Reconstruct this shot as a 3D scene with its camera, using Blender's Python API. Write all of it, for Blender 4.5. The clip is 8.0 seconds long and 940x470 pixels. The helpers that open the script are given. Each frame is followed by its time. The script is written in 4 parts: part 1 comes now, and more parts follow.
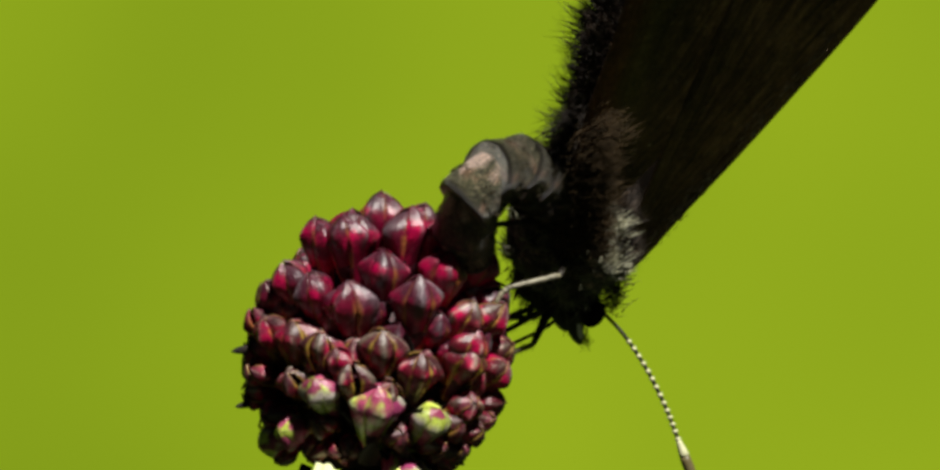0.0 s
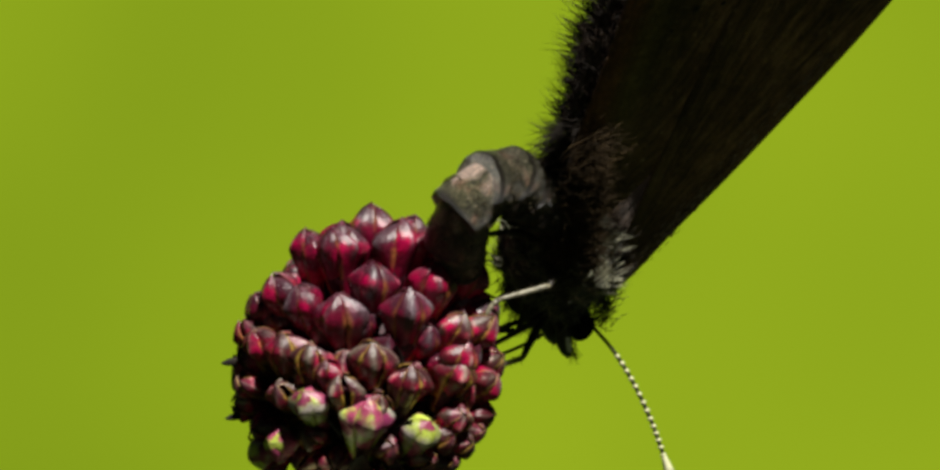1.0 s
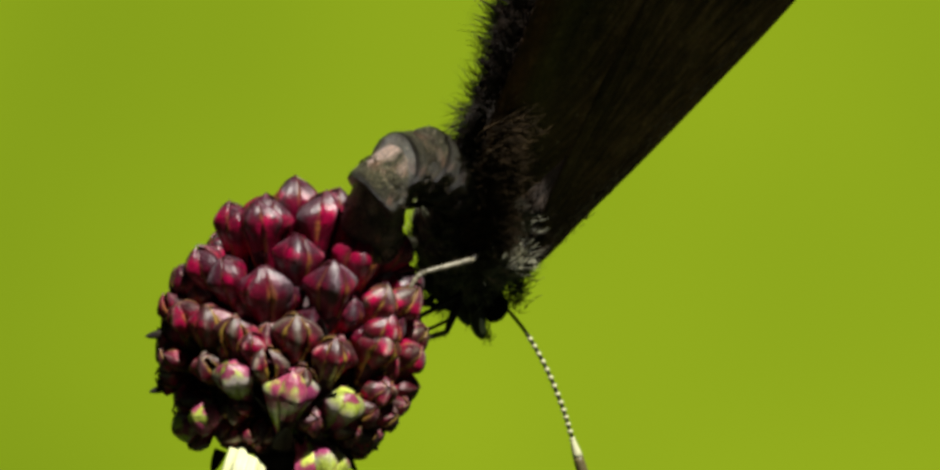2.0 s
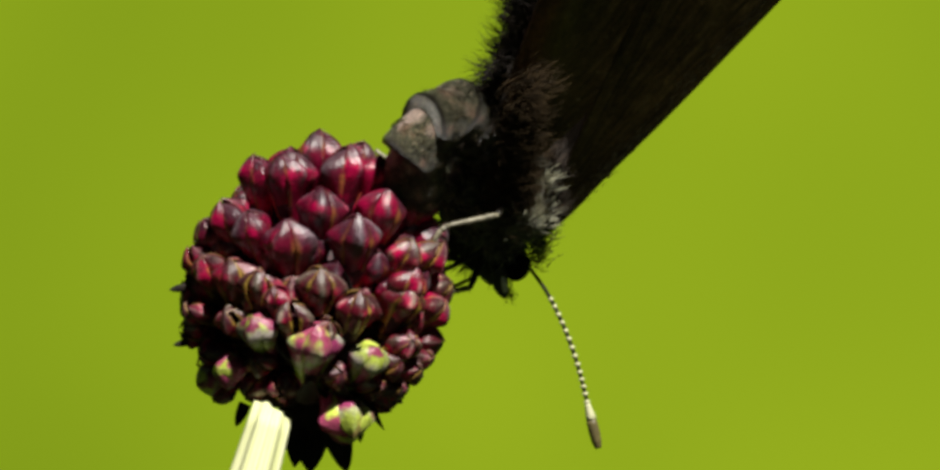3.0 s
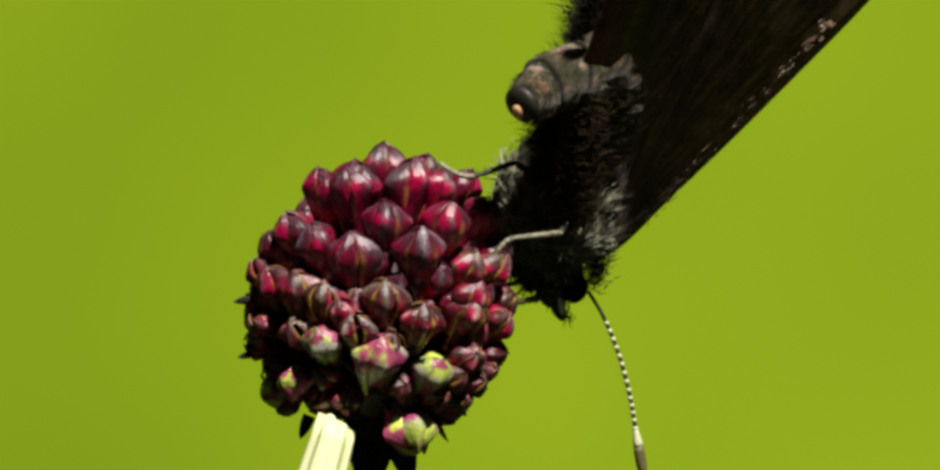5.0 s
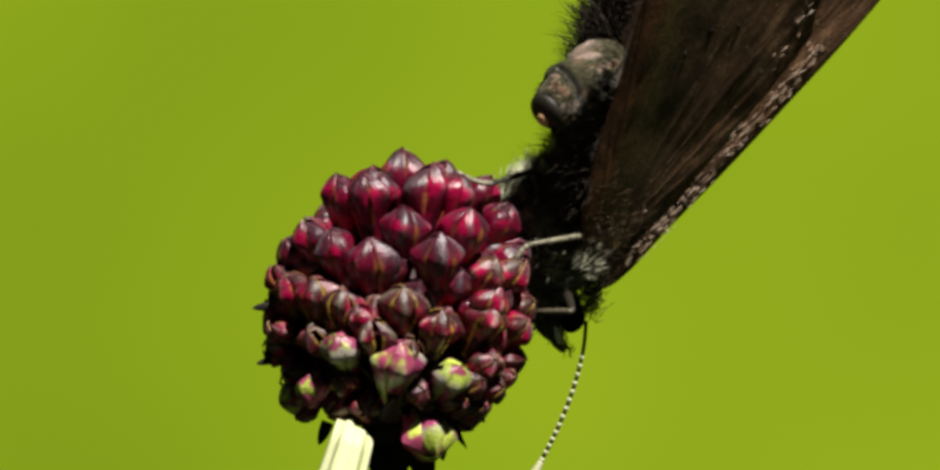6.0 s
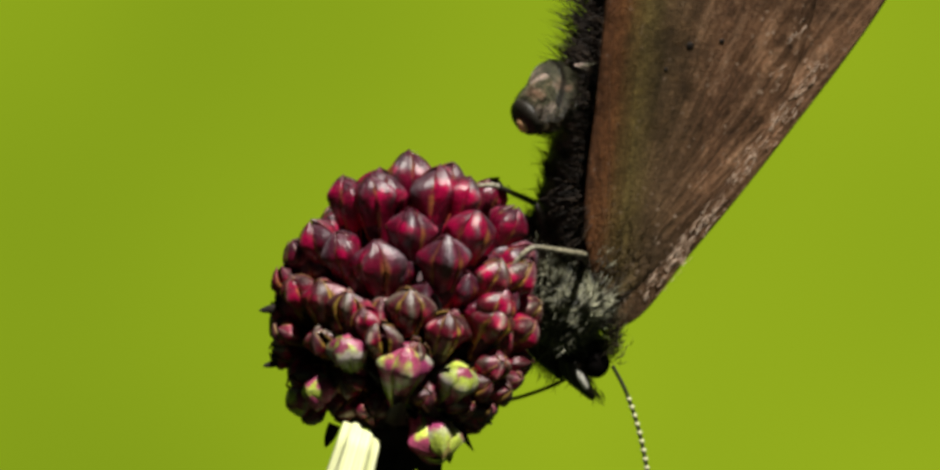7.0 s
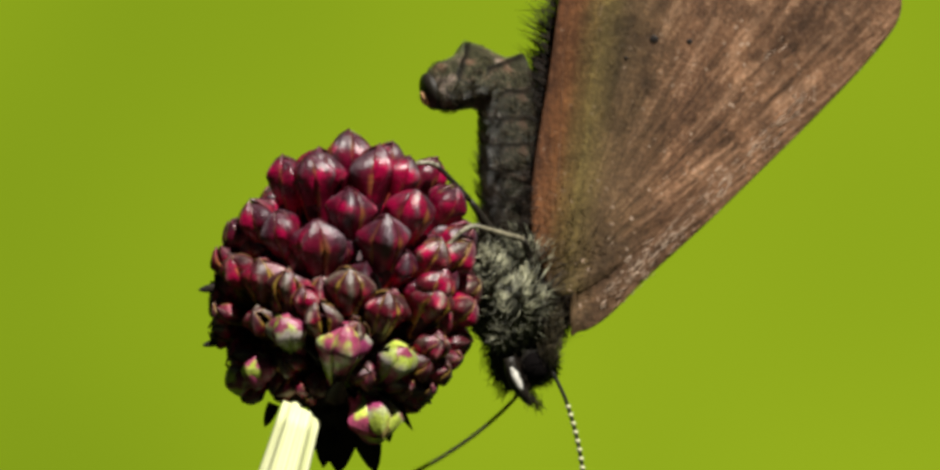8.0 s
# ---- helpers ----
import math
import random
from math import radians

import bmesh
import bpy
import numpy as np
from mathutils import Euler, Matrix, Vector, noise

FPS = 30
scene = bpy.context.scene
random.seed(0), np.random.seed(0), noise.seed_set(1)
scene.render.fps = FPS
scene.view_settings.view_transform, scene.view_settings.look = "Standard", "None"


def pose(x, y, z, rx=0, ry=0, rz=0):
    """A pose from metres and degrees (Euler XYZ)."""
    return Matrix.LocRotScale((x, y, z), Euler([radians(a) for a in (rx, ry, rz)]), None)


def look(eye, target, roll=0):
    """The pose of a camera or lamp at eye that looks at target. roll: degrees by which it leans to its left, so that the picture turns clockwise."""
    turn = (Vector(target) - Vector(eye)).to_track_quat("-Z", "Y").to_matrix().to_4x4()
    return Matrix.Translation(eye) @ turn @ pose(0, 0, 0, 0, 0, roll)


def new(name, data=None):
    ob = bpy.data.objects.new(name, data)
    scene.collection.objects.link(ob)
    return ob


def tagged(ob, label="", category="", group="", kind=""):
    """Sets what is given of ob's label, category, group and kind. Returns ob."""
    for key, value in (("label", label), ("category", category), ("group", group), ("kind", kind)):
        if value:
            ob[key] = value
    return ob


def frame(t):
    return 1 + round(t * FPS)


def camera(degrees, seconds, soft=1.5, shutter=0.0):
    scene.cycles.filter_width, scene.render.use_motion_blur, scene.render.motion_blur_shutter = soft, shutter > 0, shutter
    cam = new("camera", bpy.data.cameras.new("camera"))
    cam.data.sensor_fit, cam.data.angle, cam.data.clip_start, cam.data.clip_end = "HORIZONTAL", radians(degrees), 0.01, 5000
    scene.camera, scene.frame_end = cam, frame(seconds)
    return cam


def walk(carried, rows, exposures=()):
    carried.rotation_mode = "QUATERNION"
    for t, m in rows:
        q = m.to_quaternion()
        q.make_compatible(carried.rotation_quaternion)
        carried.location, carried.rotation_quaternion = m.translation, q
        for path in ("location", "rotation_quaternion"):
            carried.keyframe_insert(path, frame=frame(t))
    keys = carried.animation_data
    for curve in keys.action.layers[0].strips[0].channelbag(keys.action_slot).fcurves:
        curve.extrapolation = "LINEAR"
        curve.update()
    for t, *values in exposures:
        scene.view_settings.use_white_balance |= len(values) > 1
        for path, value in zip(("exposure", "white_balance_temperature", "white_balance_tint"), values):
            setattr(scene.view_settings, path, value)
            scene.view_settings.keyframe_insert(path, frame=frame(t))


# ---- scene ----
# Metres in the world; small things are drawn in millimetres and scaled on linking.
MM = 0.001
K = 0.0222                      # millimetres per sighting unit of the plan
BASE = pose(0, 0, 0.62, 0)    # middle of the flower head; local y runs along the line of sight
EYE = BASE @ Vector((4.6 * MM, -0.2489, 2.6 * MM))

# ---- camera ----
cam = camera(8.0, 8.0, soft=3.2, shutter=0.5)


def aim(dx, dz):
    """Camera pose that has the flower shifted by dx, dz plan units from its middle place."""
    target = BASE @ Vector(((254 - dx) * K * MM, 0, (68 + dz) * K * MM))
    return look(EYE, target)


SWAY = [
    (0.0, 95, 111), (0.2, 88, 110), (0.5, 88, 119), (0.7, 98, 122), (0.8, 95, 126), (1.0, 78, 131), (1.2, 54, 129), (1.3, 37, 126), (1.4, 15, 123),
    (1.5, -9.5, 120), (1.6, -30, 116), (1.7, -49, 111.5), (2.8, -29, 9.5), (3.0, -8, 8), (3.2, 10, 5), (3.4, 8, 2), (3.5, 0, 0), (3.6, -22, -2), (3.7, -48, -11),
    (3.8, -68, -24), (3.9, -84, -36), (4.0, -87, -43.5), (4.1, -73, -45), (4.2, -44, -43), (4.3, -14, -35), (4.4, 18, -18), (4.5, 52, -1), (4.6, 74, 11), (4.7, 94, 23.5),
    (5.8, 105, 34), (5.9, 119, 37), (6.0, 130, 39), (6.1, 130, 36), (6.2, 121, 27), (6.3, 112, 15), (6.4, 106, 9), (6.5, 107, 10), (6.6, 114, 16), (6.7, 126, 23), (6.8, 136, 31),
    (7.0, 141, 43), (7.2, 126, 49), (7.3, 114, 48), (7.5, 84.5, 40), (7.6, 70, 33), (7.7, 48, 18), (7.8, 38, 8), (7.9, 36, 5), (8.0, 40, 8.5)]
walk(cam, [(t, aim(dx, dz)) for t, dx, dz in SWAY], exposures=[(0.0, 0.55), (8.0, 0.55)])

# ---- daylight ----
SUN_WAY = (BASE.to_3x3() @ Vector((0.27, -0.475, 0.838))).normalized()
world = bpy.data.worlds.new("sky")
scene.world = world
world.use_nodes = True
sky = world.node_tree.nodes.new("ShaderNodeTexSky")
sky.sky_type, sky.sun_disc = "NISHITA", False
sky.altitude, sky.air_density, sky.dust_density = 6000, 0.02, 0.0
sky.sun_elevation = math.asin(SUN_WAY.z)
sky.sun_rotation = math.atan2(SUN_WAY.x, SUN_WAY.y)
background = world.node_tree.nodes["Background"]
background.inputs["Strength"].default_value = 0.05
world.node_tree.links.new(sky.outputs[0], background.inputs["Color"])
sun = new("sun", bpy.data.lights.new("sun", "SUN"))
sun.data.energy, sun.data.angle, sun.data.color = 5.0, radians(0.5), (1.0, 0.96, 0.88)
sun.matrix_world = look(SUN_WAY * 10, (0, 0, 0))


# ---- materials ----
class Nodes:
    """Short forms for building a node material."""

    def __init__(self, name):
        self.mat = bpy.data.materials.new(name)
        self.mat.use_nodes = True
        self.tree = self.mat.node_tree
        self.shader = self.tree.nodes["Principled BSDF"]
        self.out = self.tree.nodes["Material Output"]

    def link(self, a, b):
        self.tree.links.new(a, b)

    def node(self, kind, **values):
        n = self.tree.nodes.new("ShaderNode" + kind)
        for key, value in values.items():
            n.inputs[key].default_value = value
        return n

    def coords(self, which="Object", scale=(1, 1, 1)):
        c = self.tree.nodes.new("ShaderNodeTexCoord")
        m = self.node("Mapping", Scale=scale)
        self.link(c.outputs[which], m.inputs["Vector"])
        return m.outputs["Vector"]

    def noise(self, vector, scale, detail=4.0, rough=0.6):
        n = self.node("TexNoise", Scale=scale, Detail=detail, Roughness=rough)
        self.link(vector, n.inputs["Vector"])
        return n.outputs["Fac"]

    def ramp(self, value, stops):
        n = self.tree.nodes.new("ShaderNodeValToRGB")
        while len(n.color_ramp.elements) < len(stops):
            n.color_ramp.elements.new(0.5)
        for e, (at, c) in zip(n.color_ramp.elements, stops):
            e.position = at
            e.color = (*c, 1) if isinstance(c, tuple) else (c, c, c, 1)
        self.link(value, n.inputs["Fac"])
        return n.outputs["Color"]

    def mix(self, fac, a, b, blend="MIX"):
        n = self.tree.nodes.new("ShaderNodeMix")
        n.data_type, n.blend_type = "RGBA", blend
        for k, value in ((0, fac), (6, a), (7, b)):
            socket = n.inputs[k]
            if isinstance(value, (int, float)):
                socket.default_value = (value, value, value, 1) if k else value
            elif isinstance(value, tuple):
                socket.default_value = (*value, 1)
            else:
                self.link(value, socket)
        return n.outputs[2]

    def sum(self, op, a, b):
        n = self.tree.nodes.new("ShaderNodeMath")
        n.operation = op
        for value, socket in ((a, n.inputs[0]), (b, n.inputs[1])):
            if isinstance(value, (int, float)):
                socket.default_value = value
            else:
                self.link(value, socket)
        return n.outputs[0]

    def split(self, vector):
        n = self.tree.nodes.new("ShaderNodeSeparateXYZ")
        self.link(vector, n.inputs[0])
        return n.outputs

    def bump(self, height, strength, distance):
        n = self.node("Bump", Strength=strength, Distance=distance)
        self.link(height, n.inputs["Height"])
        self.link(n.outputs["Normal"], self.shader.inputs["Normal"])
        return n.outputs["Normal"]

    def done(self, colour, rough=0.5, specular=0.5, thin=0.0, glow=None, sheen=0.0):
        s = self.shader
        for value, key in ((colour, "Base Color"), (rough, "Roughness"), (specular, "Specular IOR Level"), (sheen, "Sheen Weight")):
            if isinstance(value, (int, float)):
                s.inputs[key].default_value = value
            elif isinstance(value, tuple):
                s.inputs[key].default_value = (*value, 1)
            else:
                self.link(value, s.inputs[key])
        if thin:
            t = self.tree.nodes.new("ShaderNodeBsdfTranslucent")
            if isinstance(glow or colour, tuple):
                t.inputs["Color"].default_value = (*(glow or colour), 1)
            else:
                self.link(glow or colour, t.inputs["Color"])
            m = self.node("MixShader", Fac=thin)
            self.link(s.outputs[0], m.inputs[1])
            self.link(t.outputs[0], m.inputs[2])
            self.link(m.outputs[0], self.out.inputs["Surface"])
        return self.mat


def random_of(n):
    return n.tree.nodes.new("ShaderNodeObjectInfo").outputs["Random"]


def island_of(n):
    return n.tree.nodes.new("ShaderNodeNewGeometry").outputs["Random Per Island"]


def meadow_material():
    n = Nodes("low_bounce_meadow")
    # darker than grass, so the unseen ground throws little light upwards
    a = n.noise(n.coords("Object", (3.0, 3.0, 1)), 1.0, 4.0)
    b = n.noise(n.coords("Object", (40.0, 40.0, 1)), 1.0, 3.0)
    return n.done(n.ramp(n.mix(0.5, a, b), [(0.3, (0.006, 0.010, 0.003)), (0.7, (0.015, 0.023, 0.005))]), 0.9, 0.1)


def slope_material():
    """Fresh yellow-green hay slope, far out of focus: only broad soft tones."""
    n = Nodes("soft_green_slope")
    a = n.noise(n.coords("Object", (1.5, 0.5, 0.35)), 1.0, 1.0, 0.4)
    b = n.noise(n.coords("Object", (0.55, 0.3, 0.5)), 1.0, 1.0, 0.5)
    x = n.split(n.coords("Object", (0.22, 1, 1)))[0]
    c = n.sum("ADD", n.mix(0.4, b, a), n.sum("MULTIPLY", x, 0.22))
    colour = n.ramp(c, [(0.30, (0.092, 0.143, 0.0032)), (0.48, (0.118, 0.176, 0.0042)), (0.66, (0.146, 0.208, 0.0055))])
    return n.done(colour, 0.9, 0.05)


def sepal_material(name, foot, face, dark, keel, rim, tip_from, murk, patch_mix, wax, rim_fade=0.6):
    """A waxy sepal: blotched faces, dark towards the tip, a keel paled by wax and a painted highlight, and a thin
    coloured margin.
    """
    n = Nodes(name)
    uv = n.split(n.coords("UV"))
    r = random_of(n)
    p = n.coords("Object", (1000, 1000, 1000))
    shift = n.tree.nodes.new("ShaderNodeVectorMath")
    n.link(p, shift.inputs[0])
    n.link(n.sum("MULTIPLY", r, 40.0), shift.inputs[1])
    p = shift.outputs[0]
    blotch = n.noise(p, 1.1, 3.0)
    grain = n.noise(p, 7.0, 4.0)
    along = n.sum("ADD", uv[1], n.sum("MULTIPLY", n.sum("SUBTRACT", blotch, 0.5), 0.7))
    along = n.sum("ADD", along, n.sum("MULTIPLY", n.sum("SUBTRACT", r, 0.5), 0.25))
    colour = n.ramp(along, [(0.22, foot), (0.42, face), (tip_from, face), (tip_from + 0.2, dark)])
    side = n.sum("MULTIPLY", n.sum("ABSOLUTE", n.sum("SUBTRACT", uv[0], 0.5), 0.0), 2.0)
    rough_side = n.sum("ADD", side, n.sum("MULTIPLY", n.sum("SUBTRACT", blotch, 0.5), 0.35))
    band = n.sum("MULTIPLY", n.ramp(rough_side, [(0.20, 1.0), (0.44, 0.0)]), n.ramp(n.sum("ADD", uv[1], n.sum("MULTIPLY", grain, 0.25)), [(0.42, 0.0), (0.56, 0.92)]))
    band = n.sum("MULTIPLY", band, n.ramp(n.sum("ADD", n.sum("MULTIPLY", blotch, 0.8), n.sum("MULTIPLY", r, 0.35)), [(0.58, 0.0), (0.70, 1.0)]))
    colour = n.mix(band, colour, n.ramp(along, [(0.30, wax[0]), (0.46, wax[1]), (0.75, wax[2])]))
    # keel line: waxy pallor with the ridge's highlight painted in
    ridge = n.sum("MULTIPLY", n.ramp(rough_side, [(0.03, 0.6), (0.20, 0.0)]), n.ramp(n.noise(p, 2.3, 2.0), [(0.42, 0.15), (0.6, 1.0)]))
    ridge = n.sum("MULTIPLY", ridge, n.ramp(n.sum("ADD", uv[1], n.sum("MULTIPLY", grain, 0.3)), [(0.58, 0.0), (0.85, 1.0)]))
    colour = n.mix(ridge, colour, keel)
    # murk patches: deep shade painted into crimson and tawny, real magenta on green
    shade = n.noise(p, 0.9, 2.0, 0.5)
    colour = n.mix(n.ramp(n.sum("ADD", shade, n.sum("MULTIPLY", r, 0.10)), [(0.47, 0.0), (0.57, patch_mix)]), colour, murk)
    edge = n.ramp(n.sum("ADD", side, n.sum("MULTIPLY", n.sum("SUBTRACT", blotch, 0.5), 0.3)), [(0.70, 0.0), (0.88, 0.85)])
    colour = n.mix(n.sum("MULTIPLY", edge, n.ramp(blotch, [(0.44, 0.05), (0.56, 1.0)])), colour, n.mix(n.ramp(uv[1], [(0.52, 0.0), (0.80, rim_fade)]), rim, colour))
    colour = n.mix(0.6, colour, n.ramp(grain, [(0.3, 0.40), (0.7, 1.35)]), "MULTIPLY")
    colour = n.mix(1.0, colour, n.ramp(r, [(0.0, 0.62), (1.0, 1.3)]), "MULTIPLY")
    crease = n.noise(n.coords("UV", (9, 1.6, 1)), 1.0, 3.0)
    n.bump(n.mix(0.6, grain, crease), 0.35, 0.00018)
    return n.done(colour, n.ramp(blotch, [(0.35, 0.20), (0.65, 0.38)]), 0.55, 0.12, colour)


SEPAL = {
    "crimson": sepal_material("crimson_sepal", (0.72, 0.003, 0.080), (0.50, 0.003, 0.068), (0.13, 0.026, 0.050), (0.34, 0.27, 0.31), (0.40, 0.15, 0.04), 0.62, (0.030, 0.004, 0.011), 0.7,
                              ((0.34, 0.17, 0.025), (0.075, 0.062, 0.032), (0.13, 0.10, 0.115)), 0.8),
    "tawny": sepal_material("tawny_crimson_sepal", (0.52, 0.28, 0.03), (0.58, 0.004, 0.078), (0.22, 0.045, 0.080), (0.70, 0.62, 0.52), (0.72, 0.50, 0.07), 0.62, (0.022, 0.010, 0.006), 0.75,
                            ((0.56, 0.36, 0.04), (0.16, 0.11, 0.035), (0.33, 0.26, 0.20))),
    "green": sepal_material("green_and_magenta_sepal", (0.34, 0.46, 0.05), (0.62, 0.54, 0.48), (0.58, 0.70, 0.10), (0.66, 0.72, 0.36), (0.58, 0.68, 0.10), 0.52, (0.42, 0.02, 0.16), 0.92,
                            ((0.40, 0.50, 0.06), (0.54, 0.42, 0.40), (0.58, 0.70, 0.12))),
}


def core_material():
    n = Nodes("gap_shade_crimson")
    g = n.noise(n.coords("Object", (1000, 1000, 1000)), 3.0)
    # crimson near black: the shade between the buds is put into the colour
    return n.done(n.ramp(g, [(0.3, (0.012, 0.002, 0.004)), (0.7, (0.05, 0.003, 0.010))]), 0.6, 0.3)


def bract_material():
    n = Nodes("dry_dark_bract")
    uv = n.split(n.coords("UV"))
    g = n.noise(n.coords("Object", (1000, 1000, 1000)), 5.0)
    c = n.mix(0.5, n.ramp(g, [(0.3, (0.004, 0.002, 0.002)), (0.7, (0.014, 0.008, 0.006))]), n.ramp(uv[1], [(0.0, (0.03, 0.018, 0.008)), (0.5, (0.006, 0.003, 0.003))]))
    return n.done(c, 0.7, 0.3)


def stem_material():
    n = Nodes("pale_ribbed_stem")
    p = n.coords("Object", (1000, 1000, 1000))
    u = n.split(n.coords("UV"))
    long = n.noise(n.coords("UV", (60, 4, 1)), 1.0, 3.0)
    colour = n.ramp(long, [(0.3, (0.42, 0.48, 0.14)), (0.45, (0.68, 0.72, 0.34)), (0.65, (0.84, 0.84, 0.58))])
    n.bump(long, 0.4, 0.0002)
    return n.done(colour, 0.45, 0.4)


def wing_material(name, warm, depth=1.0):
    """Brown scales in rays from the wing's root. warm: strength of the bands by the inner margin: tawny, then olive
    that paints in translucence and green reflection.
    """
    n = Nodes(name)
    uvv = n.coords("UV")
    uv = n.split(uvv)
    p = n.coords("Object", (1000, 1000, 1000))
    warp = n.noise(p, 0.8, 3.0)
    bent = n.tree.nodes.new("ShaderNodeVectorMath")
    n.link(n.coords("UV", (52, 5.0, 1)), bent.inputs[0])
    n.link(n.sum("MULTIPLY", warp, 1.1), bent.inputs[1])
    rays = n.noise(bent.outputs[0], 1.0, 5.0, 0.72)
    patch = n.noise(p, 0.35, 3.0)
    scales = n.noise(p, 6.0, 5.0, 0.75)
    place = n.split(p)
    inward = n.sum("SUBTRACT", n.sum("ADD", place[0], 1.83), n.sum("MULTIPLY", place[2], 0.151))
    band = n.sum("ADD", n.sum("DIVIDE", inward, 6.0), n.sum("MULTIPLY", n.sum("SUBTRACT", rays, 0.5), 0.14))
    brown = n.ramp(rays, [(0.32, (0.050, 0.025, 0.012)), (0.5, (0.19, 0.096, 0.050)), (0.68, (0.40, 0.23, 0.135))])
    # olive stops: translucence and reflected green put into the colour
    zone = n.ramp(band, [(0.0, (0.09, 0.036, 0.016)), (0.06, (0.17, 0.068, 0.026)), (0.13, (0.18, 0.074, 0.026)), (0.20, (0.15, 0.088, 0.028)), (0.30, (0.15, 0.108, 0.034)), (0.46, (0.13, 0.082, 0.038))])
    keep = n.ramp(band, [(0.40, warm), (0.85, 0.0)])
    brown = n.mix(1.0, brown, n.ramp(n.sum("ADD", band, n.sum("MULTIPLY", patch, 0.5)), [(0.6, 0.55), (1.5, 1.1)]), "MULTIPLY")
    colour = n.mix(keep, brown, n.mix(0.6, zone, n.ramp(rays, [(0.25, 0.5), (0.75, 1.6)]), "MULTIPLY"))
    colour = n.mix(0.8, colour, n.ramp(patch, [(0.3, 0.45), (0.7, 1.45)]), "MULTIPLY")
    colour = n.mix(0.6, colour, n.ramp(warp, [(0.34, 0.45), (0.66, 1.4)]), "MULTIPLY")
    colour = n.mix(0.75, colour, n.ramp(scales, [(0.3, 0.35), (0.5, 0.9), (0.72, 1.7)]), "MULTIPLY")
    colour = n.mix(1.0, colour, (depth, depth, depth), "MULTIPLY")
    # pale flecks paint the sparkle of sunlit scales into the colour
    cells = n.node("TexVoronoi", Scale=9.0)
    n.link(p, cells.inputs["Vector"])
    fleck = n.sum("MULTIPLY", n.ramp(n.split(cells.outputs["Color"])[0], [(0.955, 0.0), (0.985, 1.0)]), n.ramp(warp, [(0.46, 0.0), (0.56, 1.0)]))
    fleck = n.sum("MULTIPLY", fleck, n.ramp(uv[0], [(0.45, 0.25), (0.75, 1.0)]))
    colour = n.mix(n.sum("MULTIPLY", fleck, depth), colour, (0.50, 0.36, 0.26))
    spark = n.noise(p, 3.4, 2.0)
    gloss = n.ramp(spark, [(0.56, 0.7), (0.7, 0.34)])
    n.bump(n.mix(0.5, rays, scales), 0.6, 0.00018)
    return n.done(colour, gloss, 0.25)


def fur_material(name, dark, light, rough=0.45, specular=0.5, tufts=0.0):
    """Hair that differs from strand to strand and, with tufts, from tuft to tuft."""
    n = Nodes(name)
    uv = n.split(n.coords("UV"))
    f = n.sum("ADD", n.sum("MULTIPLY", n.sum("POWER", island_of(n), 1.6), 0.8), n.sum("MULTIPLY", uv[1], 0.2))
    if tufts:
        f = n.mix(tufts, f, n.ramp(n.noise(n.coords("Object", (1000, 1000, 1000)), 1.5, 2.0), [(0.38, 0.0), (0.62, 1.0)]))
    return n.done(n.ramp(f, [(0.15, dark), (0.9, light)]), rough, specular, 0.15)


def abdomen_material(name, pale, tone=1.0):
    n = Nodes(name)
    p = n.coords("Object", (1000, 1000, 1000))
    uv = n.split(n.coords("UV"))
    grain = n.noise(p, 11.0, 5.0, 0.7)
    spread = n.noise(p, 1.4, 3.0)
    c = n.ramp(n.mix(0.35, grain, spread), [(0.38, (0.006, 0.006, 0.003)), (0.48, (0.042, 0.040, 0.021)), (0.57, (0.10, 0.094, 0.052)), (0.65, (0.46, 0.36, 0.27))])
    c = n.mix(n.ramp(spread, [(0.52, 0.0), (0.66, 0.55)]), c, (0.20, 0.085, 0.055))
    # pinkish patches paint the sun's highlight on the scales
    c = n.mix(n.ramp(n.noise(p, 0.55, 2.0), [(0.50, 0.0), (0.60, pale)]), c, n.ramp(grain, [(0.35, (0.10, 0.07, 0.055)), (0.6, (0.60, 0.45, 0.38))]))
    c = n.mix(1.0, c, (tone, tone, tone), "MULTIPLY")
    c = n.mix(n.ramp(uv[1], [(0.86, 0.0), (0.93, 0.9)]), c, (0.010, 0.008, 0.005))
    n.bump(grain, 0.9, 0.0003)
    return n.done(c, 0.32, 0.7)


def plain(name, colour, rough=0.5, specular=0.5, grain=0.3, scale=8.0):
    n = Nodes(name)
    g = n.noise(n.coords("Object", (1000, 1000, 1000)), scale)
    n.bump(g, 0.3, 0.0001)
    return n.done(n.mix(grain, colour, n.ramp(g, [(0.3, 0.4), (0.7, 1.5)]), "MULTIPLY"), rough, specular)


MEADOW = meadow_material()
SLOPE = slope_material()
CORE = core_material()
BRACT = bract_material()
STEM = stem_material()
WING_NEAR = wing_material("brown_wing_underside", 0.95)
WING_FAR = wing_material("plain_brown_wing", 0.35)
# far wings: dark upperside brown, deepened to paint the shade they stand in
WING_UPPER = wing_material("shade_darkened_upperside", 0.2, 0.16)
ABDOMEN = abdomen_material("dusky_scaled_abdomen", 0.12)
# hind rings: lit copy, paler and with more of the painted highlight
ABDOMEN_LIT = abdomen_material("sunlit_abdomen", 0.75, 1.6)
THORAX_FUR = fur_material("grey_brown_fur", (0.020, 0.020, 0.012), (0.58, 0.57, 0.38), tufts=0.6)
DARK_FUR = fur_material("black_brown_fur", (0.010, 0.007, 0.005), (0.05, 0.032, 0.02), 0.6, 0.3)
WING_FUR = fur_material("tawny_wing_hair", (0.020, 0.013, 0.006), (0.13, 0.085, 0.042), 0.65, 0.15)
